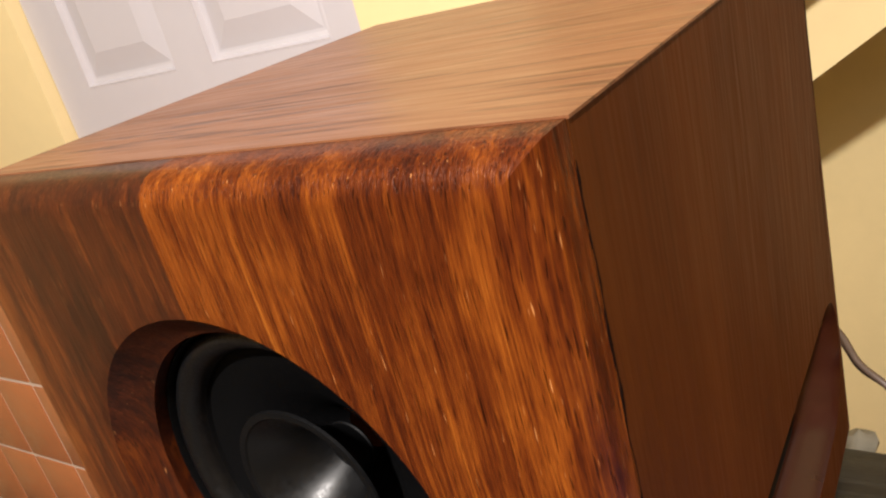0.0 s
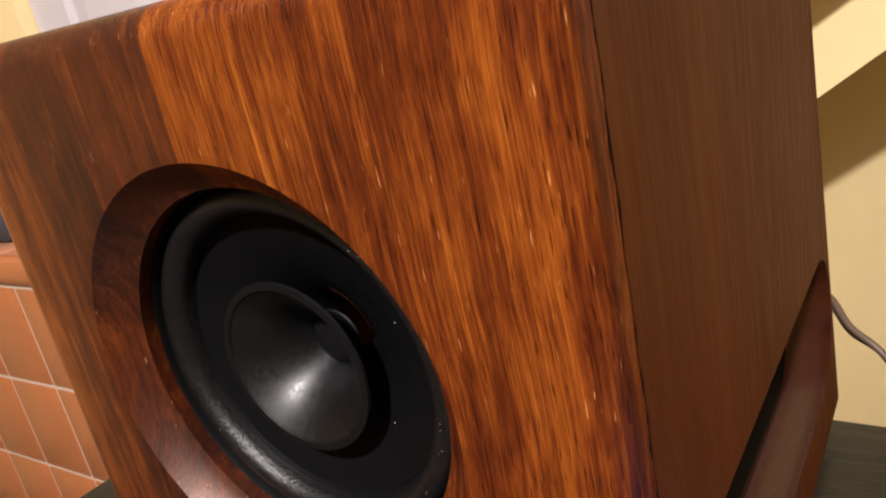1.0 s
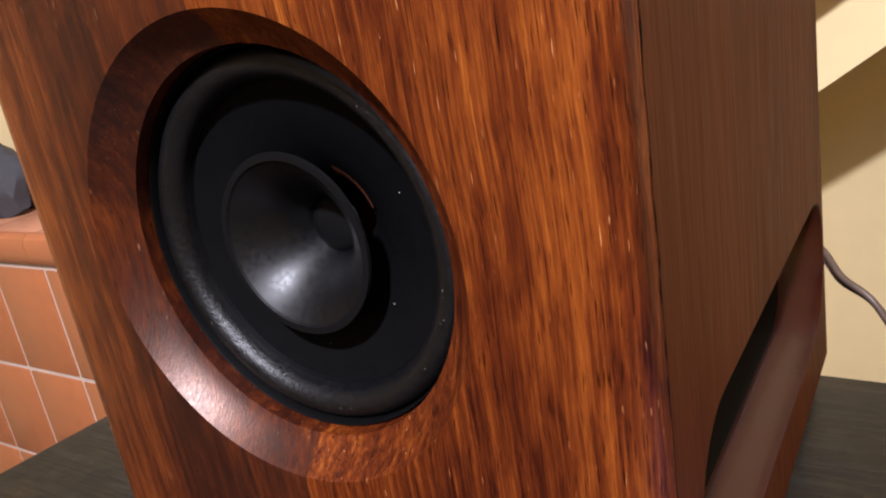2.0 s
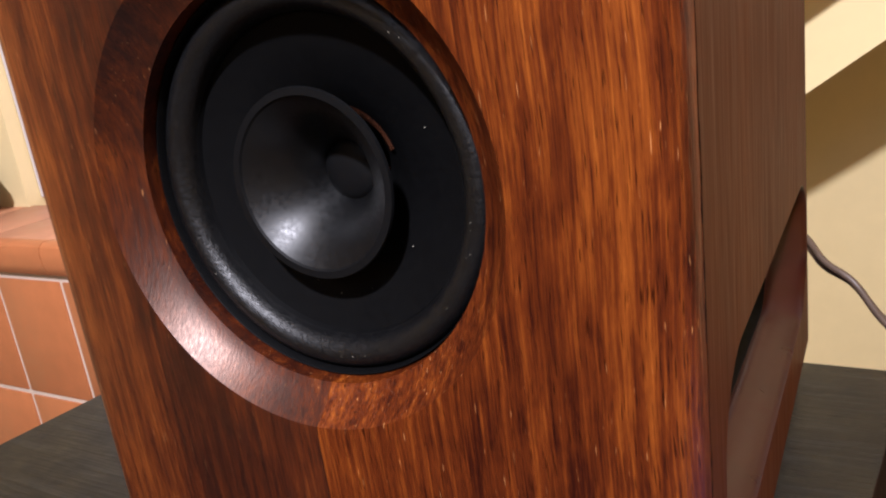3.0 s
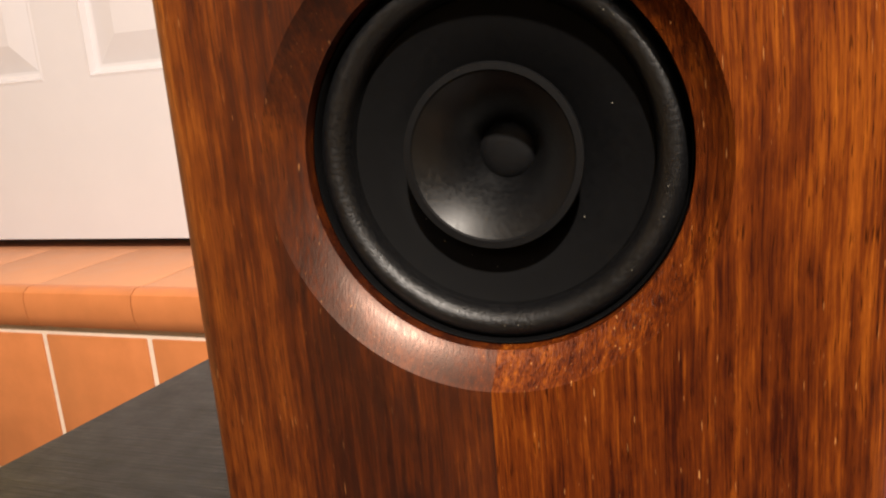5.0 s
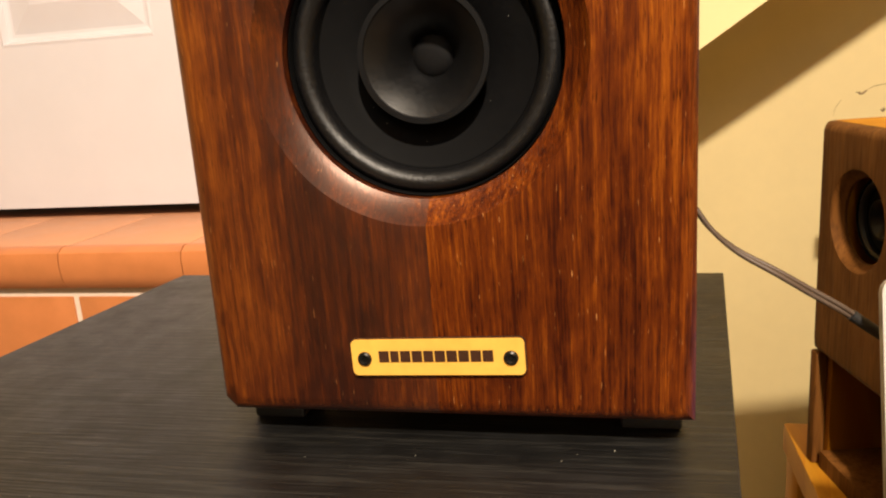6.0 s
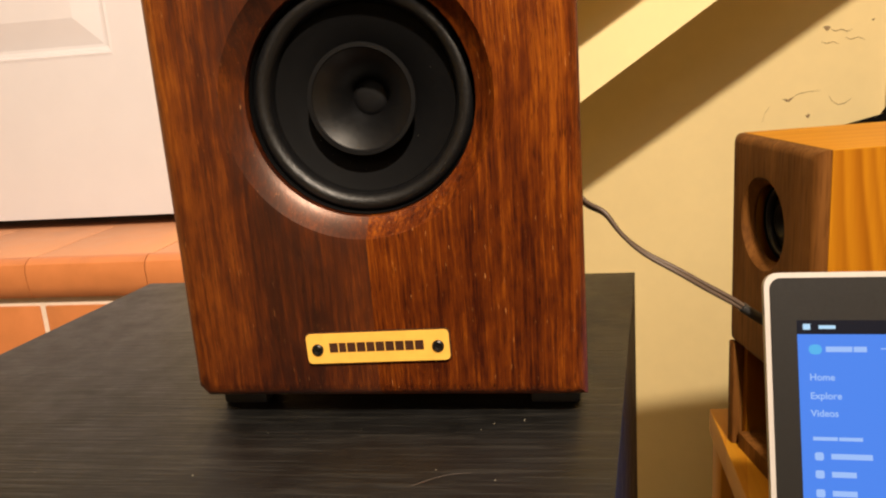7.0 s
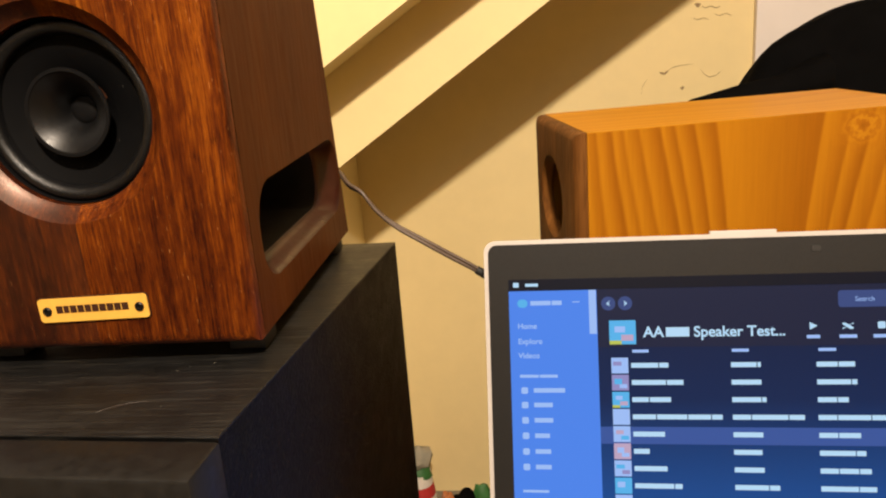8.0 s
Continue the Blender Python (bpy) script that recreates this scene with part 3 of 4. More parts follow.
def wooden_speaker():
    s = thing("wooden_speaker", "small varnished hardwood loudspeaker with a brass plate", "speaker")
    part("baffle_board", baffle_mesh(X0, X1, Z0, Z1, RING, 0.0527, 0.0442, 0.0076, BT, 0.0070, 1), M_BAFFLE_R, s, "orange-red grained hardwood", crease=24)
    part("baffle_board", baffle_mesh(X0, X1, Z0, Z1, RING, 0.0527, 0.0442, 0.0076, BT, 0.0070, -1), M_BAFFLE_L, s, "darker red hardwood", crease=24)

    def rear(z):
        return REAR - 0.030 * (z - Z0) / (Z1 - Z0)

    t = 0.0185
    panel, flare, tunnel = slot_side(X1, 0.012, BT + 0.0003, rear, Z0, Z1 - 0.0002, (0.026, 0.201, 0.034, 0.086, 0.022), (0.030, 0.179, 0.042, 0.0825, 0.017))
    side = part("side_panel", panel, M_SIDE, s, "brown veneer with a slotted port")
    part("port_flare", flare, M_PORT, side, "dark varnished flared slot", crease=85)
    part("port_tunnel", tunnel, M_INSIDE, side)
    left = prism([(BT + 0.0003, Z0), (rear(Z0), Z0), (rear(Z1), Z1 - 0.0002), (BT + 0.0003, Z1 - 0.0002)], X0, X0 + 0.012, "x")
    part("side_panel", left, M_SIDE, s, smooth=False)
    top = prism([(X0, BT + 0.0003), (X1 + 0.0003, BT + 0.0003), (X1 + 0.0003, rear(Z1)), (X0, rear(Z1))], Z1 - 0.0002, Z1 + 0.0003, "z")
    part("top_panel", top, M_TOP, s, "light tan veneer", smooth=False)
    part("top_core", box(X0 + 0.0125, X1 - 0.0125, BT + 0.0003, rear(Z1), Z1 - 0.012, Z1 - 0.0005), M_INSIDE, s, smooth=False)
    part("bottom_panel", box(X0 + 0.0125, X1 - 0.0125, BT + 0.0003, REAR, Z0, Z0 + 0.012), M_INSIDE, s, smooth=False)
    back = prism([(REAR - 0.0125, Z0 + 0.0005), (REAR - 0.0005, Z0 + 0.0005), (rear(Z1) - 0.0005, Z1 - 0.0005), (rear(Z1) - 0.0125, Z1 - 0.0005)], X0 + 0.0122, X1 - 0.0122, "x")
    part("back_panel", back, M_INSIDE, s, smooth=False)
    drv = speaker_driver(s, RING, 0.0132)
    # pale specks of dust on the surround and the cone
    rnd = random.Random(31)
    specks = bmesh.new()
    for k in range(34):
        a = radians(-150 + 200 * rnd.random())
        r, y = (0.0396, -0.0016) if k < 22 else (0.0240 + 0.009 * rnd.random(), 0.0062)
        at = Matrix.Translation(((r + 0.0012 * (rnd.random() - 0.5)) * math.cos(a), y, r * math.sin(a)))
        bmesh.ops.create_icosphere(specks, subdivisions=1, radius=0.00007 + 0.00009 * rnd.random(), matrix=at)
    part("dust", specks, M_GREY, drv, "pale specks of dust")
    for x in (X0 + 0.013, X1 - 0.013):
        for y in (0.028, REAR - 0.02):
            f = box(x - 0.010, x + 0.010, y - 0.010, y + 0.010, CAB_Z, Z0, 0.0015)
            part("rubber_foot", f, M_FOOT, s)
    # dark uneven strip painted for streaks and shade where the front meets the side
    rnd = random.Random(12)
    seam = bmesh.new()
    rows = []
    for k in range(72):
        z = Z0 + 0.004 + (Z1 - Z0 - 0.010) * k / 71
        w = 0.00003 if rnd.random() < 0.45 else 0.00008 + 0.0005 * rnd.random() ** 2
        mid = BT + 0.0004 + 0.0004 * math.sin(k * 0.9) * rnd.random()
        rows.append([seam.verts.new(q) for q in ((X1 - 0.0003, mid - w, z), (X1 + 0.00012, mid - w * 0.7, z), (X1 + 0.00012, mid + w * 0.7, z), (X1 - 0.0003, mid + w, z))])
    for a, b in zip(rows, rows[1:]):
        for k in range(4):
            seam.faces.new((a[k], a[(k + 1) % 4], b[(k + 1) % 4], b[k]))
    seam.faces.new(rows[0])
    seam.faces.new(rows[-1])
    part("joint_line", seam, M_JOINT, s, "dark uneven line of streaks and shade at the joint")
    # brass plate with two screws and unreadable engraving
    zc = 0.0348
    lean = Matrix.Translation((0, 0, zc)) @ Matrix.Rotation(radians(-1.3), 4, "Y") @ Matrix.Translation((0, 0, -zc))
    pl = part("name_plate", prism(rounded(-0.0285, 0.0285, zc - 0.0058, zc + 0.0064, 0.0018), -0.0016, 0.0004), M_BRASS, s, "brass plate with a burnt dark engraving", False, lean)
    part("plate_edge", prism(rounded(-0.0289, 0.0289, zc - 0.0062, zc + 0.0067, 0.0020), -0.0009, 0.0004), M_BURN, pl, "burnt dark edge", False, lean)
    for x in (-0.0241, 0.0241):
        sc = lathe([(0.0, 0.0), (0.0010, 0.0), (0.0011, -0.0006), (0.0017, -0.0008), (0.0023, -0.0004), (0.0025, 0.0008)], 24)
        part("screw", sc, M_SCREW, pl, m=lean @ pose(x, -0.0018, zc))
    x = -0.0192
    for w in (0.0034, 0.0028, 0.0034, 0.0034, 0.0032, 0.0034, 0.0034, 0.0034, 0.0034, 0.0034):
        part("engraved_bar", box(x, x + w, -0.0018, -0.0012, zc - 0.0012, zc + 0.0026), M_BURN, pl, smooth=False, m=lean)
        x += w + 0.0005
    return s


wooden_speaker()

# ---- pine table ----
TABLE_Z = -0.252


def pine_table():
    t = thing("pine_table", "yellow pine table with square legs", "table", (0, 0, FLOOR))
    up = TABLE_Z - FLOOR
    part("tabletop", box(0.222, 0.95, -0.22, 0.545, up - 0.03, up, 0.002), M_PINE_FLAT, t)
    for x in (0.25, 0.92):
        for y in (-0.19, 0.515):
            part("leg", box(x - 0.025, x + 0.025, y - 0.025, y + 0.025, 0, up - 0.0305, 0.002), M_PINE, t)
    return t


pine_table()


# ---- the pine speaker, its front turned to the wooden one ----
def pine_speaker():
    a = 11.7
    # own axes: the front at local y = 0 looks to local -y
    s = thing("pine_speaker", "yellow pine loudspeaker with a brown rounded front", "speaker", (0.2424, 0.4005, TABLE_Z), -90 + a)
    w, h, d, low = 0.152, 0.3095, 0.332, 0.108
    hole = (-0.012, 0.2365)
    for half in (1, -1):
        part("baffle_board", baffle_mesh(-w / 2, w / 2, low, h, hole, 0.042, 0.034, 0.0085, 0.011, 0.008, half), M_PINE_END, s, "brown pine front")
    part("side_panel", box(w / 2 - 0.018, w / 2, 0.0113, d, 0.0, h - 0.0006), M_PINE, s, smooth=False)
    part("side_panel", box(-w / 2, -w / 2 + 0.018, 0.0113, d, 0.0, h - 0.0006), M_PINE, s, smooth=False)
    for x in (-w / 2, w / 2 - 0.012):
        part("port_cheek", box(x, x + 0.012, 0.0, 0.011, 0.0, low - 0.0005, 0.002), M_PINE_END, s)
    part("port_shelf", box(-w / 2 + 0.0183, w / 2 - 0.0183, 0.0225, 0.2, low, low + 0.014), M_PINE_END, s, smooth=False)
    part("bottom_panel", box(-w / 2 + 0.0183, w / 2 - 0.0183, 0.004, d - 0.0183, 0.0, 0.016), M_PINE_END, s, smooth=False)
    part("top_panel", box(-w / 2, w / 2, 0.0113, d, h - 0.0006, h), M_PINE_FLAT, s, smooth=False)
    part("back_panel", box(-w / 2 + 0.0183, w / 2 - 0.0183, d - 0.018, d - 0.001, 0.0, h - 0.0183), M_PINE, s, smooth=False)
    drv = speaker_driver(s, hole, 0.028, 0.76)
    drv.matrix_basis = pose(hole[0], 0.020, hole[1])
    drv.matrix_parent_inverse = Matrix()
    return s


pine_speaker()


# ---- laptop ----
def screen_glow():
    """A dark blue page that turns to a brighter blue down the screen."""
    m, n, l, b = material("screen_page")
    tc = n.new("ShaderNodeTexCoord")
    sep = n.new("ShaderNodeSeparateXYZ")
    l.new(tc.outputs["Object"], sep.inputs[0])
    mr = n.new("ShaderNodeMapRange")
    mr.inputs[1].default_value, mr.inputs[2].default_value = -0.02, -0.20
    l.new(sep.outputs[2], mr.inputs[0])
    l.new(ramp(n, l, mr.outputs[0], [(0.0, (0.004, 0.010, 0.040)), (0.4, (0.005, 0.020, 0.080)), (1.0, (0.012, 0.110, 0.42))]), b.inputs["Emission Color"])
    b.inputs["Base Color"].default_value = (0.003, 0.003, 0.004, 1)
    b.inputs["Roughness"].default_value, b.inputs["Specular IOR Level"].default_value = 0.35, 0.06
    b.inputs["Emission Strength"].default_value = 1.0
    return m


M_SCREEN = screen_glow()
M_UI_BLACK = glowing("ui_black", (0.005, 0.006, 0.012), 1.0)
M_UI_SIDE = glowing("ui_side_blue", (0.078, 0.250, 0.86), 1.0)
M_UI_BAND = glowing("ui_band", (0.013, 0.017, 0.045), 1.0)
M_UI_TEXT = glowing("ui_text", (0.50, 0.76, 0.95), 1.0)
M_UI_PALE = glowing("ui_pale", (0.36, 0.55, 0.95), 1.0)
M_UI_BUTTON = glowing("ui_button", (0.045, 0.075, 0.22), 1.0)
M_UI_ROW = glowing("ui_row", (0.045, 0.10, 0.34), 1.0)
M_UI_CYAN = glowing("ui_cyan", (0.10, 0.48, 0.85), 1.0)
M_UI_MAUVE = glowing("ui_mauve", (0.30, 0.28, 0.55), 1.0)
M_UI_ROSE = glowing("ui_rose", (0.55, 0.40, 0.55), 1.0)
M_UI_YELLOW = glowing("ui_yellow", (0.55, 0.60, 0.10), 1.0)


def laptop():
    lp = thing("laptop", "open laptop with white shell and a lit blue screen", "laptop", (0, 0, 0))
    r = Vector((1.0, -0.05, 0)).normalized()
    dn = Vector((0, -0.31, -0.95))
    dn = (dn - r * dn.dot(r)).normalized()
    nrm = r.cross(dn)
    # lid axes: x right, y down the screen, z away from the viewer
    m = Matrix.Translation((0.184, 0.17, 0.011)) @ Matrix((r, dn, nrm)).transposed().to_4x4()
    W, H = 0.43, 0.272
    lid = part("lid", prism(rounded(0, W, 0, H, 0.008), 0.0012, 0.008, "z"), M_LAP, lp, "white plastic lid", m=m)
    part("bezel", prism(rounded(0.003, W - 0.003, 0.003, H - 0.003, 0.006), 0.0, 0.0013, "z"), M_BEZEL, lid, "dark grey bezel", False, m)
    sc = part("screen", box(0.0165, W - 0.0165, 0.027, H - 0.02, -0.0002, 0.0004), M_SCREEN, lid, "lit screen showing a music list", False, m)

    def bar(name, x0, x1, y0, y1, mat, lift=1):
        return part(name, box(x0, x1, y0, y1, -0.0002 - 0.00012 * lift, -0.0001), mat, sc, "", False, m)

    def text_line(name, x0, x1, y0, y1, mat, seed, lift=3):
        """A line of print too small to read: plain bars, one a word."""
        rnd = random.Random(seed)
        pieces = bmesh.new()
        x = x0
        while x < x1 - 0.0004:
            w = min(x1 - x, 0.010 + 0.016 * rnd.random())
            made = box(x, x + w, y0 + (y1 - y0) * 0.12, y1, -0.0002 - 0.00012 * lift, -0.0001)
            keep = bpy.data.meshes.new("scrap")
            made.to_mesh(keep)
            made.free()
            pieces.from_mesh(keep)
            bpy.data.meshes.remove(keep)
            x += w + 0.0007
        return part(name, pieces, mat, sc, "", False, m)

    def sign(name, outline, mat):
        return part(name, prism(outline, -0.0009, -0.0003, "z"), mat, sc, "", False, m)

    def words(text, x, y, size, mat, weight=0.0):
        cu = bpy.data.curves.new("lettering", "FONT")
        cu.body, cu.size, cu.offset = text, size, weight
        tmp = new("lettering", cu)
        me = bpy.data.meshes.new_from_object(tmp)
        bpy.data.objects.remove(tmp)
        me.materials.clear()
        me.materials.append(mat)
        me.transform(m @ Matrix.Translation((x, y, -0.0006)) @ Matrix.Diagonal((1, -1, 1, 1)))
        ob = new("lettering", me)
        ob.parent = sc
        return ob

    bar("title_strip", 0.0165, W - 0.0165, 0.027, 0.0346, M_UI_BLACK)
    bar("title_bar_text", 0.0278, 0.0365, 0.0298, 0.0318, M_UI_TEXT, 2)
    bar("menu_icon", 0.0196, 0.0234, 0.0290, 0.0322, M_UI_TEXT, 2)
    bar("side_menu", 0.0165, 0.0752, 0.0348, H - 0.02, M_UI_SIDE)
    bar("scroll_thumb", 0.0700, 0.0748, 0.0348, 0.0643, M_UI_PALE, 2)
    part("profile_icon", prism(rounded(0.0222, 0.0290, 0.0405, 0.0460, 0.0026), -0.0005, -0.0003, "z"), M_UI_CYAN, sc, "", False, m)
    text_line("profile_bar", 0.0310, 0.0520, 0.0412, 0.0446, M_UI_PALE, 8)
    bar("menu_dash", 0.0590, 0.0640, 0.0424, 0.0430, M_UI_PALE, 2)
    for text, y in (("Home", 0.0603), ("Explore", 0.0706), ("Videos", 0.0802)):
        words(text, 0.0220, y, 0.0052, M_UI_PALE, 0.0001)
    text_line("heading_bar", 0.0226, 0.0480, 0.0912, 0.0934, M_UI_PALE, 21)
    for y, w in ((0.1021, 0.021), (0.1119, 0.0125), (0.1222, 0.0125), (0.1326, 0.010), (0.1432, 0.0105), (0.1536, 0.0105)):
        part("menu_icon", prism(rounded(0.0232, 0.0278, y - 0.0022, y + 0.0022, 0.0012), -0.0005, -0.0003, "z"), M_UI_PALE, sc, "", False, m)
        text_line("menu_text", 0.0316, 0.0316 + w, y - 0.0020, y + 0.0014, M_UI_PALE, int(y * 9000))
    bar("heading_bar", 0.0226, 0.0400, 0.1690, 0.1707, M_UI_PALE, 2)
    bar("top_band", 0.0754, W - 0.0165, 0.0348, 0.0735, M_UI_BAND)
    for x in (0.0828, 0.0938):
        part("round_button", prism(rounded(x - 0.0046, x + 0.0046, 0.0396, 0.0488, 0.0045), -0.0005, -0.0003, "z"), M_UI_BUTTON, sc, "", False, m)
        d = -1 if x < 0.09 else 1
        sign("arrow", [(x - 0.0010 * d, 0.0422), (x + 0.0014 * d, 0.0442), (x - 0.0010 * d, 0.0462), (x - 0.0002 * d, 0.0442)], M_UI_TEXT)
    part("search_field", prism(rounded(0.2270, 0.2980, 0.0385, 0.0492, 0.002), -0.0005, -0.0003, "z"), M_UI_BUTTON, sc, "", False, m)
    words("Search", 0.2370, 0.0455, 0.0044, M_UI_PALE)

    def cover(x0, x1, y0, y1, k):
        mats = [M_UI_PALE, M_UI_MAUVE, M_UI_CYAN, M_UI_PALE, M_UI_PALE, M_UI_ROSE, M_UI_PALE, M_UI_CYAN]
        a = bar("cover_picture", x0, x1, y0, y1, mats[k % 8], 3)
        bar("cover_patch", x0 + (x1 - x0) * (0.1 + 0.05 * (k % 3)), x0 + (x1 - x0) * 0.6, y0 + (y1 - y0) * 0.25, y0 + (y1 - y0) * (0.5 + 0.1 * (k % 2)), mats[(k + 1) % 8], 4)
        bar("cover_patch", x0 + (x1 - x0) * 0.45, x0 + (x1 - x0) * 0.9, y0 + (y1 - y0) * 0.6, y0 + (y1 - y0) * 0.85, mats[(k + 3) % 8], 4)
        if k % 8 == 2:
            bar("cover_patch", x0, x0 + (x1 - x0) * 0.45, y0 + (y1 - y0) * 0.84, y1, M_UI_YELLOW, 5)
        return a

    cover(0.0829, 0.1002, 0.0556, 0.0715, 2)
    words("AA", 0.1050, 0.0668, 0.0098, M_UI_TEXT, 0.00022)
    bar("name_bar", 0.1195, 0.1345, 0.0606, 0.0668, M_UI_TEXT, 2)
    words("Speaker Test...", 0.1372, 0.0668, 0.0096, M_UI_TEXT, 0.0002)
    for x, w in ((0.2112, 0.008), (0.2322, 0.0105), (0.2522, 0.010), (0.2722, 0.010)):
        if x < 0.22:
            sign("control_icon", [(x - 0.0020, 0.0585), (x + 0.0026, 0.0609), (x - 0.0020, 0.0633)], M_UI_TEXT)
        elif x < 0.24:
            for a, b in ((0.0592, 0.0622), (0.0622, 0.0592)):
                sign("control_icon", [(x - 0.0032, a), (x - 0.0014, a), (x + 0.0032, b), (x + 0.0032, b + 0.0010), (x + 0.0012, b + 0.0010), (x - 0.0032, a + 0.0010)], M_UI_TEXT)
        else:
            part("control_icon", prism(rounded(x - 0.0022, x + 0.0024, 0.0587, 0.0631, 0.0008), -0.0005, -0.0003, "z"), M_UI_TEXT, sc, "", False, m)
        text_line("control_text", x - w / 2, x + w / 2, 0.0664, 0.0689, M_UI_PALE, int(x * 9000))
    for x in (0.0975, 0.1608, 0.2140, 0.258):
        text_line("column_heading", x, x + 0.0105, 0.0749, 0.0771, M_UI_PALE, int(x * 7000))
    bar("selection_band", 0.0752, W - 0.0165, 0.1262, 0.1375, M_UI_ROW)
    lens = [(26, 20, 25), (36, 20, 26), (27, 23, 20), (62, 48, 44), (22, 20, 27), (11, 19, 30), (23, 20, 33), (33, 30, 36), (24, 22, 28), (30, 26, 20), (20, 30, 26), (28, 20, 30)]
    for k, row in enumerate(lens):
        y = 0.0856 + 0.01135 * k
        cover(0.0836, 0.0946, y - 0.0052, y + 0.0052, k)
        for x, w in zip((0.0965, 0.1600, 0.2125), row):
            text_line("song_text", x, x + w * 0.00092, y - 0.0021, y + 0.0015, M_UI_TEXT, k * 17 + int(x * 100))
        text_line("song_text", 0.2570, 0.2570 + 0.024, y - 0.0021, y + 0.0015, M_UI_TEXT, k * 17 + 9)
    part("webcam", prism(rounded(W / 2 - 0.003, W / 2 + 0.003, 0.009, 0.013, 0.0019), -0.0006, 0.0005, "z"), M_INSIDE, lid, "", False, m)
    part("lid_latch", box(0.150, 0.192, -0.0022, 0.001, 0.002, 0.006, 0.0005), M_LAP, lid, "", False, m)
    base_y = (m @ Vector((0, H, 0)))
    part("base", box(0.184, 0.184 + W, base_y.y - 0.255, base_y.y + 0.006, TABLE_Z, TABLE_Z + 0.018, 0.004), M_LAP, lp)
    return lp


laptop()


# ---- cable ----
def cable():
    ctrl = [(0.062, 0.224, 0.062), (0.078, 0.214, 0.056), (0.0868, 0.203, 0.049), (0.0972, 0.197, 0.0437), (0.107, 0.195, 0.0307), (0.1202, 0.194, 0.0188), (0.1396, 0.190, 0.0078), (0.1561, 0.190, -0.0026), (0.1726, 0.190, -0.0127), (0.1842, 0.191, -0.0212), (0.196, 0.194, -0.030)]
    pts = []
    for i in range(len(ctrl) - 1):
        p = [Vector(ctrl[max(0, min(len(ctrl) - 1, i + k))]) for k in (-1, 0, 1, 2)]
        for q in range(6):
            t = q / 6
            pts.append(0.5 * (2 * p[1] + (p[2] - p[0]) * t + (2 * p[0] - 5 * p[1] + 4 * p[2] - p[3]) * t * t + (3 * p[1] - p[0] - 3 * p[2] + p[3]) * t ** 3))
    pts.append(Vector(ctrl[-1]))
    c = thing("speaker_cable", "twisted brown two-core speaker cable behind the cabinet", "cable")
    for s in (0, math.pi):
        tw = [p + 0.0014 * Vector((0, math.cos(i * 0.075 + 1.2 + s), math.sin(i * 0.075 + 1.2 + s))) for i, p in enumerate(pts)]
        part("strand", tube(tw[:-9], 0.0014), M_CABLE, c)
    part("heatshrink", tube(pts[-11:], 0.0031), M_CABLE_TIP, c, "black sleeve")
    return c


cable()


# ---- coat over something behind the pine speaker ----
def black_coat():
    bm = bmesh.new()
    nx, rows = 56, 30
    grid = []
    for i in range(nx):
        a = 2 * math.pi * i / nx
        col = []
        for j in range(rows):
            f = j / (rows - 1)
            if f < 0.4:
                r, z = 1.0, FLOOR + (-0.14 - FLOOR) * f / 0.4
            else:
                p = math.pi / 2 * (f - 0.4) / 0.6
                r, z = max(math.cos(p), 0.0) ** 0.6, -0.14 + 0.285 * math.sin(p)
            x, y = 0.975 + 0.40 * r * math.cos(a), 1.16 + 0.13 * r * math.sin(a)
            fold = 0.012 * r * math.sin(7 * a + 3 * f) + 0.030 * noise.noise(Vector((x * 9, y * 7, z * 10)))
            x += fold * math.cos(a)
            y += fold * math.sin(a)
            col.append(bm.verts.new((x, y, z)))
        grid.append(col)
    for i in range(nx):
        for j in range(rows - 1):
            bm.faces.new((grid[i][j], grid[(i + 1) % nx][j], grid[(i + 1) % nx][j + 1], grid[i][j + 1]))
    bm.faces.new([c[-1] for c in grid])
    coat = thing("black_coat", "black cloth coat heaped behind the pine loudspeaker", "coat")
    part("coat_body", bm, M_BLACKCLOTH, coat)
    # a sleeve that trails over the edge of the pine speaker
    pts = [(0.74, 1.10, 0.02), (0.66, 1.06, 0.004), (0.58, 1.03, -0.006), (0.50, 1.02, -0.022), (0.44, 1.02, -0.05)]
    sl = bmesh.new()
    rings = []
    for k, p in enumerate(pts):
        rr = (0.04, 0.026, 0.022, 0.018, 0.012)[k]
        rings.append([sl.verts.new((p[0], p[1] + 1.6 * rr * math.cos(q), p[2] + rr * math.sin(q) + 0.004 * math.sin(3 * q + k))) for q in (2 * math.pi * h / 16 for h in range(16))])
    for a, b in zip(rings, rings[1:]):
        for h in range(16):
            sl.faces.new((a[h], a[(h + 1) % 16], b[(h + 1) % 16], b[h]))
    sl.faces.new(rings[-1])
    part("sleeve", sl, M_BLACKCLOTH, coat)
    return coat


black_coat()

# ---- white board on the wall ----
tagged(part("white_panel", box(0.708, 1.9, 1.388, WALL_Y - 0.0005, -0.9, CEIL - 0.05, 0.002), M_WHITE, None), "plain white board fixed to the yellow wall", "panel", kind="structure")


def paint_flake(x, z, size, seed):
    rnd = random.Random(seed)
    pts = [(x + size * 0.6 * (0.5 + rnd.random()) * math.cos(a), z + size * 0.5 * (0.4 + rnd.random()) * math.sin(a)) for a in (2 * math.pi * k / 11 for k in range(11))]
    ob = part("paint_flake", prism(pts, WALL_Y - 0.0015, WALL_Y + 0.001), M_FLAKE, None, "", False)
    return tagged(ob, "small spot of flaked paint on the yellow wall", "paint flake", "flaked spots", "structure")


for k, (x, z, size) in enumerate(((0.593, 0.152, 0.009), (0.564, -0.019, 0.007), (0.678, 0.161, 0.004))):
    paint_flake(x, z, size, k)


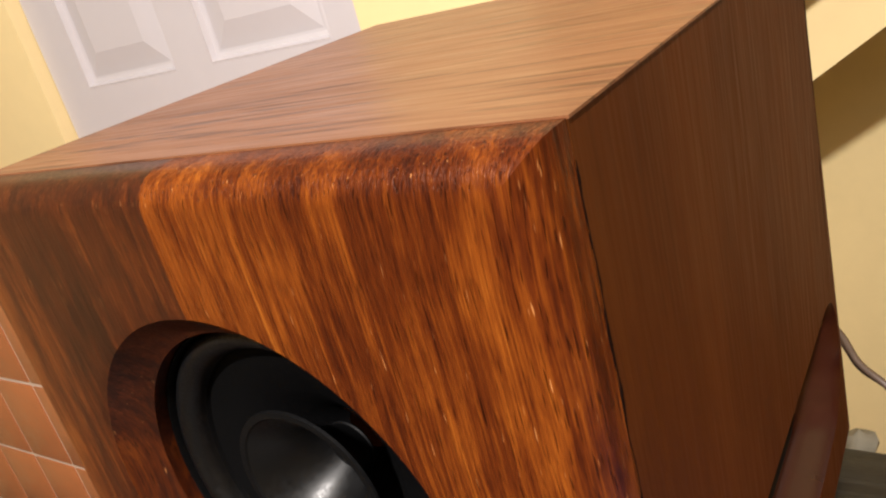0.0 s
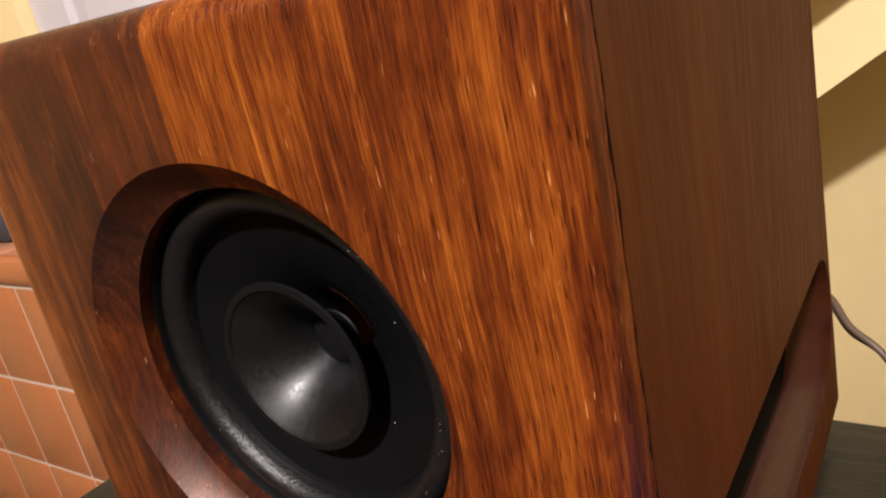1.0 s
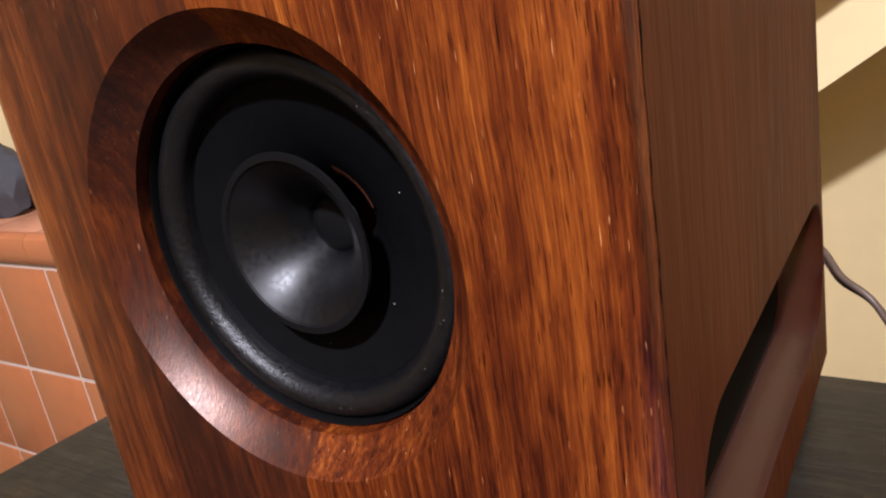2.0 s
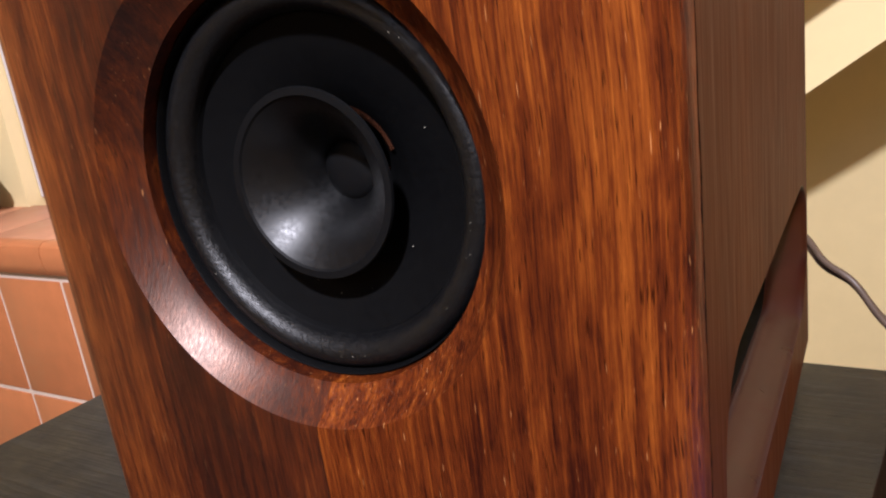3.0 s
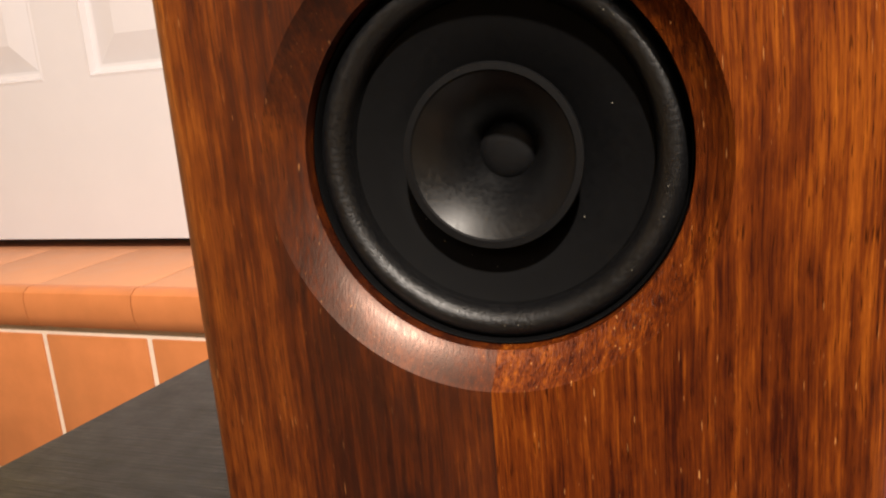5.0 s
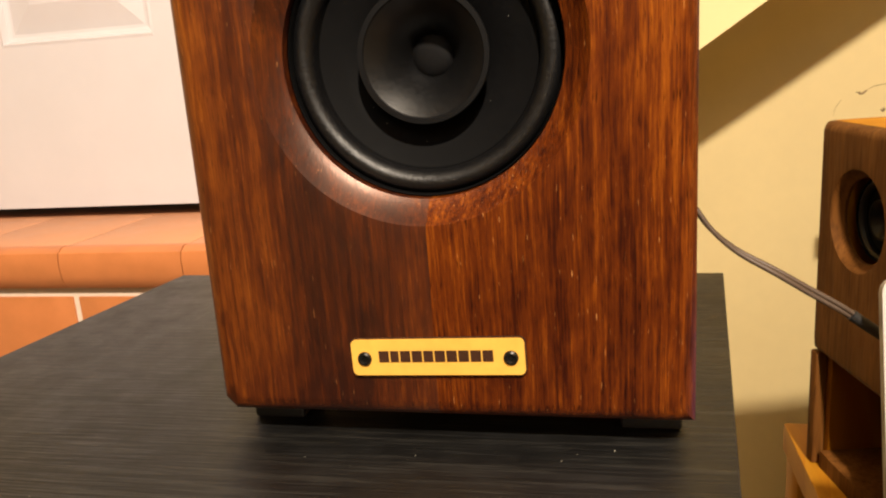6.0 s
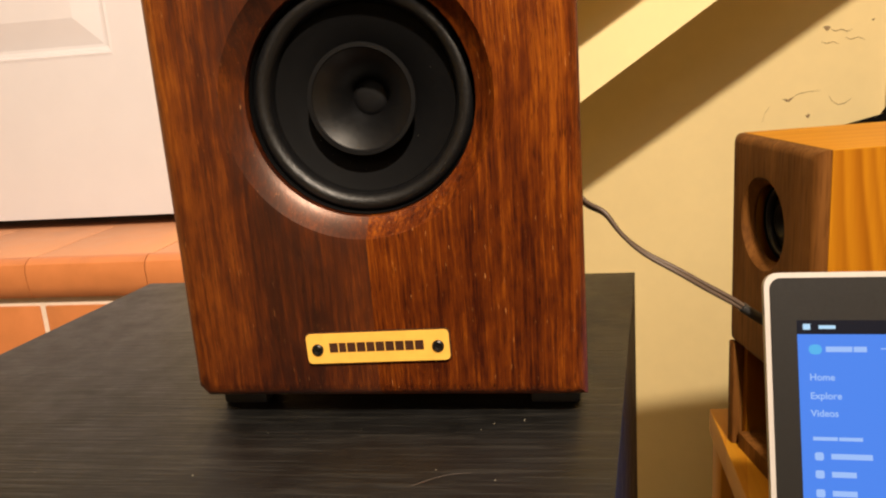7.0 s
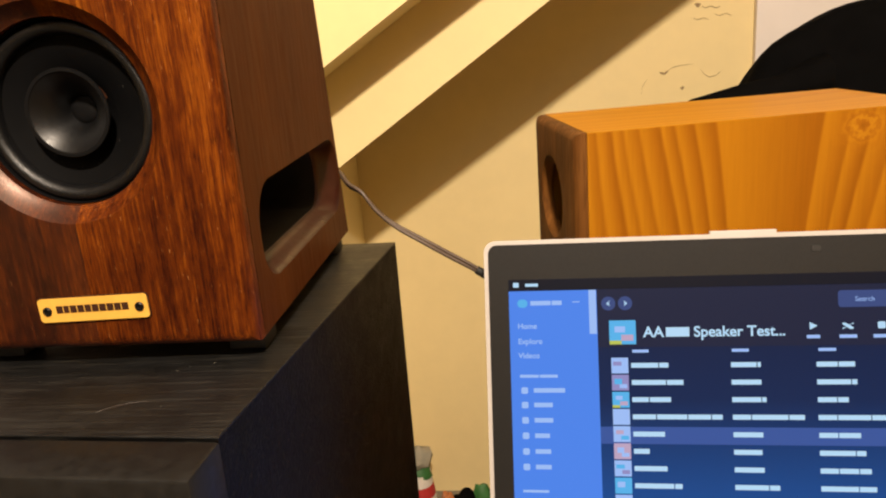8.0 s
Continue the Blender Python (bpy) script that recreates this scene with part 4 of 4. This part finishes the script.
def paint_crack(points, width):
    """The raised edge of a lifting skin of paint, thickest in its middle."""
    bm = bmesh.new()
    rows = []
    fine = []
    for (x0, z0), (x1, z1) in zip(points, points[1:]):
        fine += [(x0 + (x1 - x0) * k / 5, z0 + (z1 - z0) * k / 5) for k in range(5)]
    fine.append(points[-1])
    rnd = random.Random(len(points) * 7 + 1)
    for k, (x, z) in enumerate(fine):
        h = width * (0.25 + math.sin(math.pi * k / (len(fine) - 1))) * (0.6 + 0.8 * rnd.random())
        rows.append([bm.verts.new(p) for p in ((x, WALL_Y + 0.0005, z - h / 2), (x, WALL_Y - 0.0012, z - h / 3), (x, WALL_Y - 0.0012, z + h / 3), (x, WALL_Y + 0.0005, z + h / 2))])
    for a, b in zip(rows, rows[1:]):
        for k in range(3):
            bm.faces.new((a[k], a[k + 1], b[k + 1], b[k]))
    ob = part("paint_crack", bm, M_FLAKE)
    return tagged(ob, "thin curved crack in the yellow wall paint", "paint crack", "cracks in the paint", "structure")


paint_crack([(0.514, 0.017), (0.525, 0.013), (0.535, 0.020)], 0.0050)
paint_crack([(0.535, 0.021), (0.544, 0.026), (0.561, 0.029), (0.585, 0.030)], 0.0011)
paint_crack([(0.602, 0.019), (0.608, 0.008), (0.620, 0.0), (0.633, 0.002), (0.645, 0.011)], 0.0013)
paint_crack([(0.600, 0.149), (0.609, 0.144), (0.620, 0.147), (0.631, 0.142), (0.640, 0.145)], 0.0016)
paint_crack([(0.583, 0.126), (0.593, 0.121), (0.606, 0.124), (0.617, 0.119)], 0.0014)
paint_crack([(0.627, 0.131), (0.639, 0.126), (0.652, 0.130), (0.664, 0.124)], 0.0013)
paint_crack([(0.476, -0.027), (0.479, -0.011), (0.489, 0.004)], 0.0009)


# ---- striped gift bag and clutter at the foot of the wall ----
def striped_bag():
    g = thing("gift_bag", "red and white striped bag with green and grey paper", "gift bag", (-0.072, 1.27, FLOOR))
    for k in range(5):
        z = 0.03 * k
        r0, r1 = 0.052 - 0.004 * k, 0.052 - 0.004 * (k + 1)
        bm = lathe([(0.0, z), (r0, z), (r1, z + 0.0295), (0.0, z + 0.0295)], 20)
        part("stripe", bm, M_RED if k % 2 else M_PAPER, g, m=pose(0, 0, 0, 90))
    for k, mt in ((0, M_GREEN), (1, M_GREY)):
        bm = bmesh.new()
        bmesh.ops.create_icosphere(bm, subdivisions=2, radius=0.03)
        for v in bm.verts:
            v.co *= 1 + 0.5 * noise.noise(v.co * 40 + Vector((k, 0, 0)))
        part("paper", bm, mt, g, m=pose(0.006, 0, 0.155 + 0.03 * k))
    return g


striped_bag()


def lump(name, at, size, mat, label, category, seed):
    bm = bmesh.new()
    bmesh.ops.create_icosphere(bm, subdivisions=3, radius=1)
    for v in bm.verts:
        v.co *= 1 + 0.35 * noise.noise(v.co * 1.6 + Vector((seed, 0, 0)))
        v.co.z = max(v.co.z, -0.7)
    bm.transform(Matrix.Diagonal((*size, 1)))
    ob = part(name, bm, mat)
    ob.location = (at[0], at[1], at[2] + 0.7 * size[2])
    return tagged(ob, label, category)


lump("dark_pouch", (0.035, 1.27, FLOOR), (0.035, 0.03, 0.055), M_BLACKCLOTH, "small black cloth pouch on the floor by the wall", "pouch", 3)
lump("orange_wrapper", (0.0, 1.24, FLOOR), (0.022, 0.02, 0.065), M_TILE, "crumpled orange wrapper beside the striped bag", "wrapper", 5)
lump("green_wrapper", (0.08, 1.28, FLOOR), (0.03, 0.02, 0.06), M_GREEN, "crumpled dark green wrapper beside the pouch", "wrapper", 8)
lump("cloth_bag", (-0.985, 0.44, NOSE_Z), (0.085, 0.045, 0.062), M_BAG, "grey cloth bag on the tiled step", "bag", 11)


# ---- tiles of the step, one by one ----
def step_tiles():
    tw, gap = 0.1213, 0.006
    meshes = {}

    def piece(name, key, make, mat, at):
        if key not in meshes:
            ob = part(name, make(), mat, step)
            meshes[key] = ob.data
        else:
            ob = new(name, meshes[key])
            ob.parent = step
        ob.location = at
        return ob

    for i in range(17):
        x0 = -0.428 + tw * (i - 14)
        if x0 + tw > -0.18:
            continue
        piece("tread_tile", "t", lambda: box(gap / 2 - 0.0025, tw - gap / 2 + 0.0025, 0.0036, DOOR_Y + 0.009 - NOSE_Y, -0.009, 0.0, 0.0015), M_TILE_TOP, (x0, NOSE_Y, NOSE_Z))

        def nose():
            prof = [(0.0033, -0.0105), (0.0033, -0.026), (-0.004, -0.027), (-0.009, -0.024), (-0.0115, -0.018), (-0.012, -0.011), (-0.010, -0.004), (-0.004, 0.0), (0.0033, 0.0005)]
            prof = [(y, z * 1.4 if z < -0.011 else z) for y, z in prof]
            return prism(prof, gap / 2 - 0.0025, tw - gap / 2 + 0.0025, "x")

        piece("nosing_tile", "n", nose, M_TILE, (x0, NOSE_Y, NOSE_Z))
        for r in range(6):
            piece("riser_tile", "r", lambda: box(gap / 2, tw - gap / 2, 0.0015, 0.010, 0.0, 0.146, 0.0012), M_TILE, (x0, NOSE_Y, NOSE_Z - 0.048 - 0.152 * (r + 1) + 0.006))


step_tiles()


# ---- a stray fibre and specks of dust on the cabinet ----
def stray_fibre():
    pts = [(HAIR[0][0], HAIR[0][1], CAB_Z + 0.0003)]
    for k in range(1, 9):
        f = k / 8
        a, b = HAIR
        pts.append((a[0] + (b[0] - a[0]) * f, a[1] + (b[1] - a[1]) * f + 0.0012 * math.sin(math.pi * f * 0.8), CAB_Z + 0.0003 + 0.0008 * math.sin(math.pi * f)))
    ob = part("stray_fibre", tube(pts, 0.00007, 5), M_CABLE)
    return tagged(ob, "fine pale stray fibre on the black cabinet", "fibre")


HAIR = ((0.0195, -0.047), (0.039, -0.0385))
stray_fibre()


def dust():
    rnd = random.Random(4)
    bm = bmesh.new()
    for k in range(18):
        x, y = -0.19 + 0.27 * rnd.random(), -0.045 + 0.11 * rnd.random() ** 1.5
        r = 0.00010 + 0.00016 * rnd.random()
        bmesh.ops.create_icosphere(bm, subdivisions=1, radius=r, matrix=Matrix.Translation((x, y, CAB_Z + r * 0.8)))
    return tagged(part("dust", bm, M_GREY), "pale specks of dust on the black cabinet", "dust", kind="stuff")


dust()
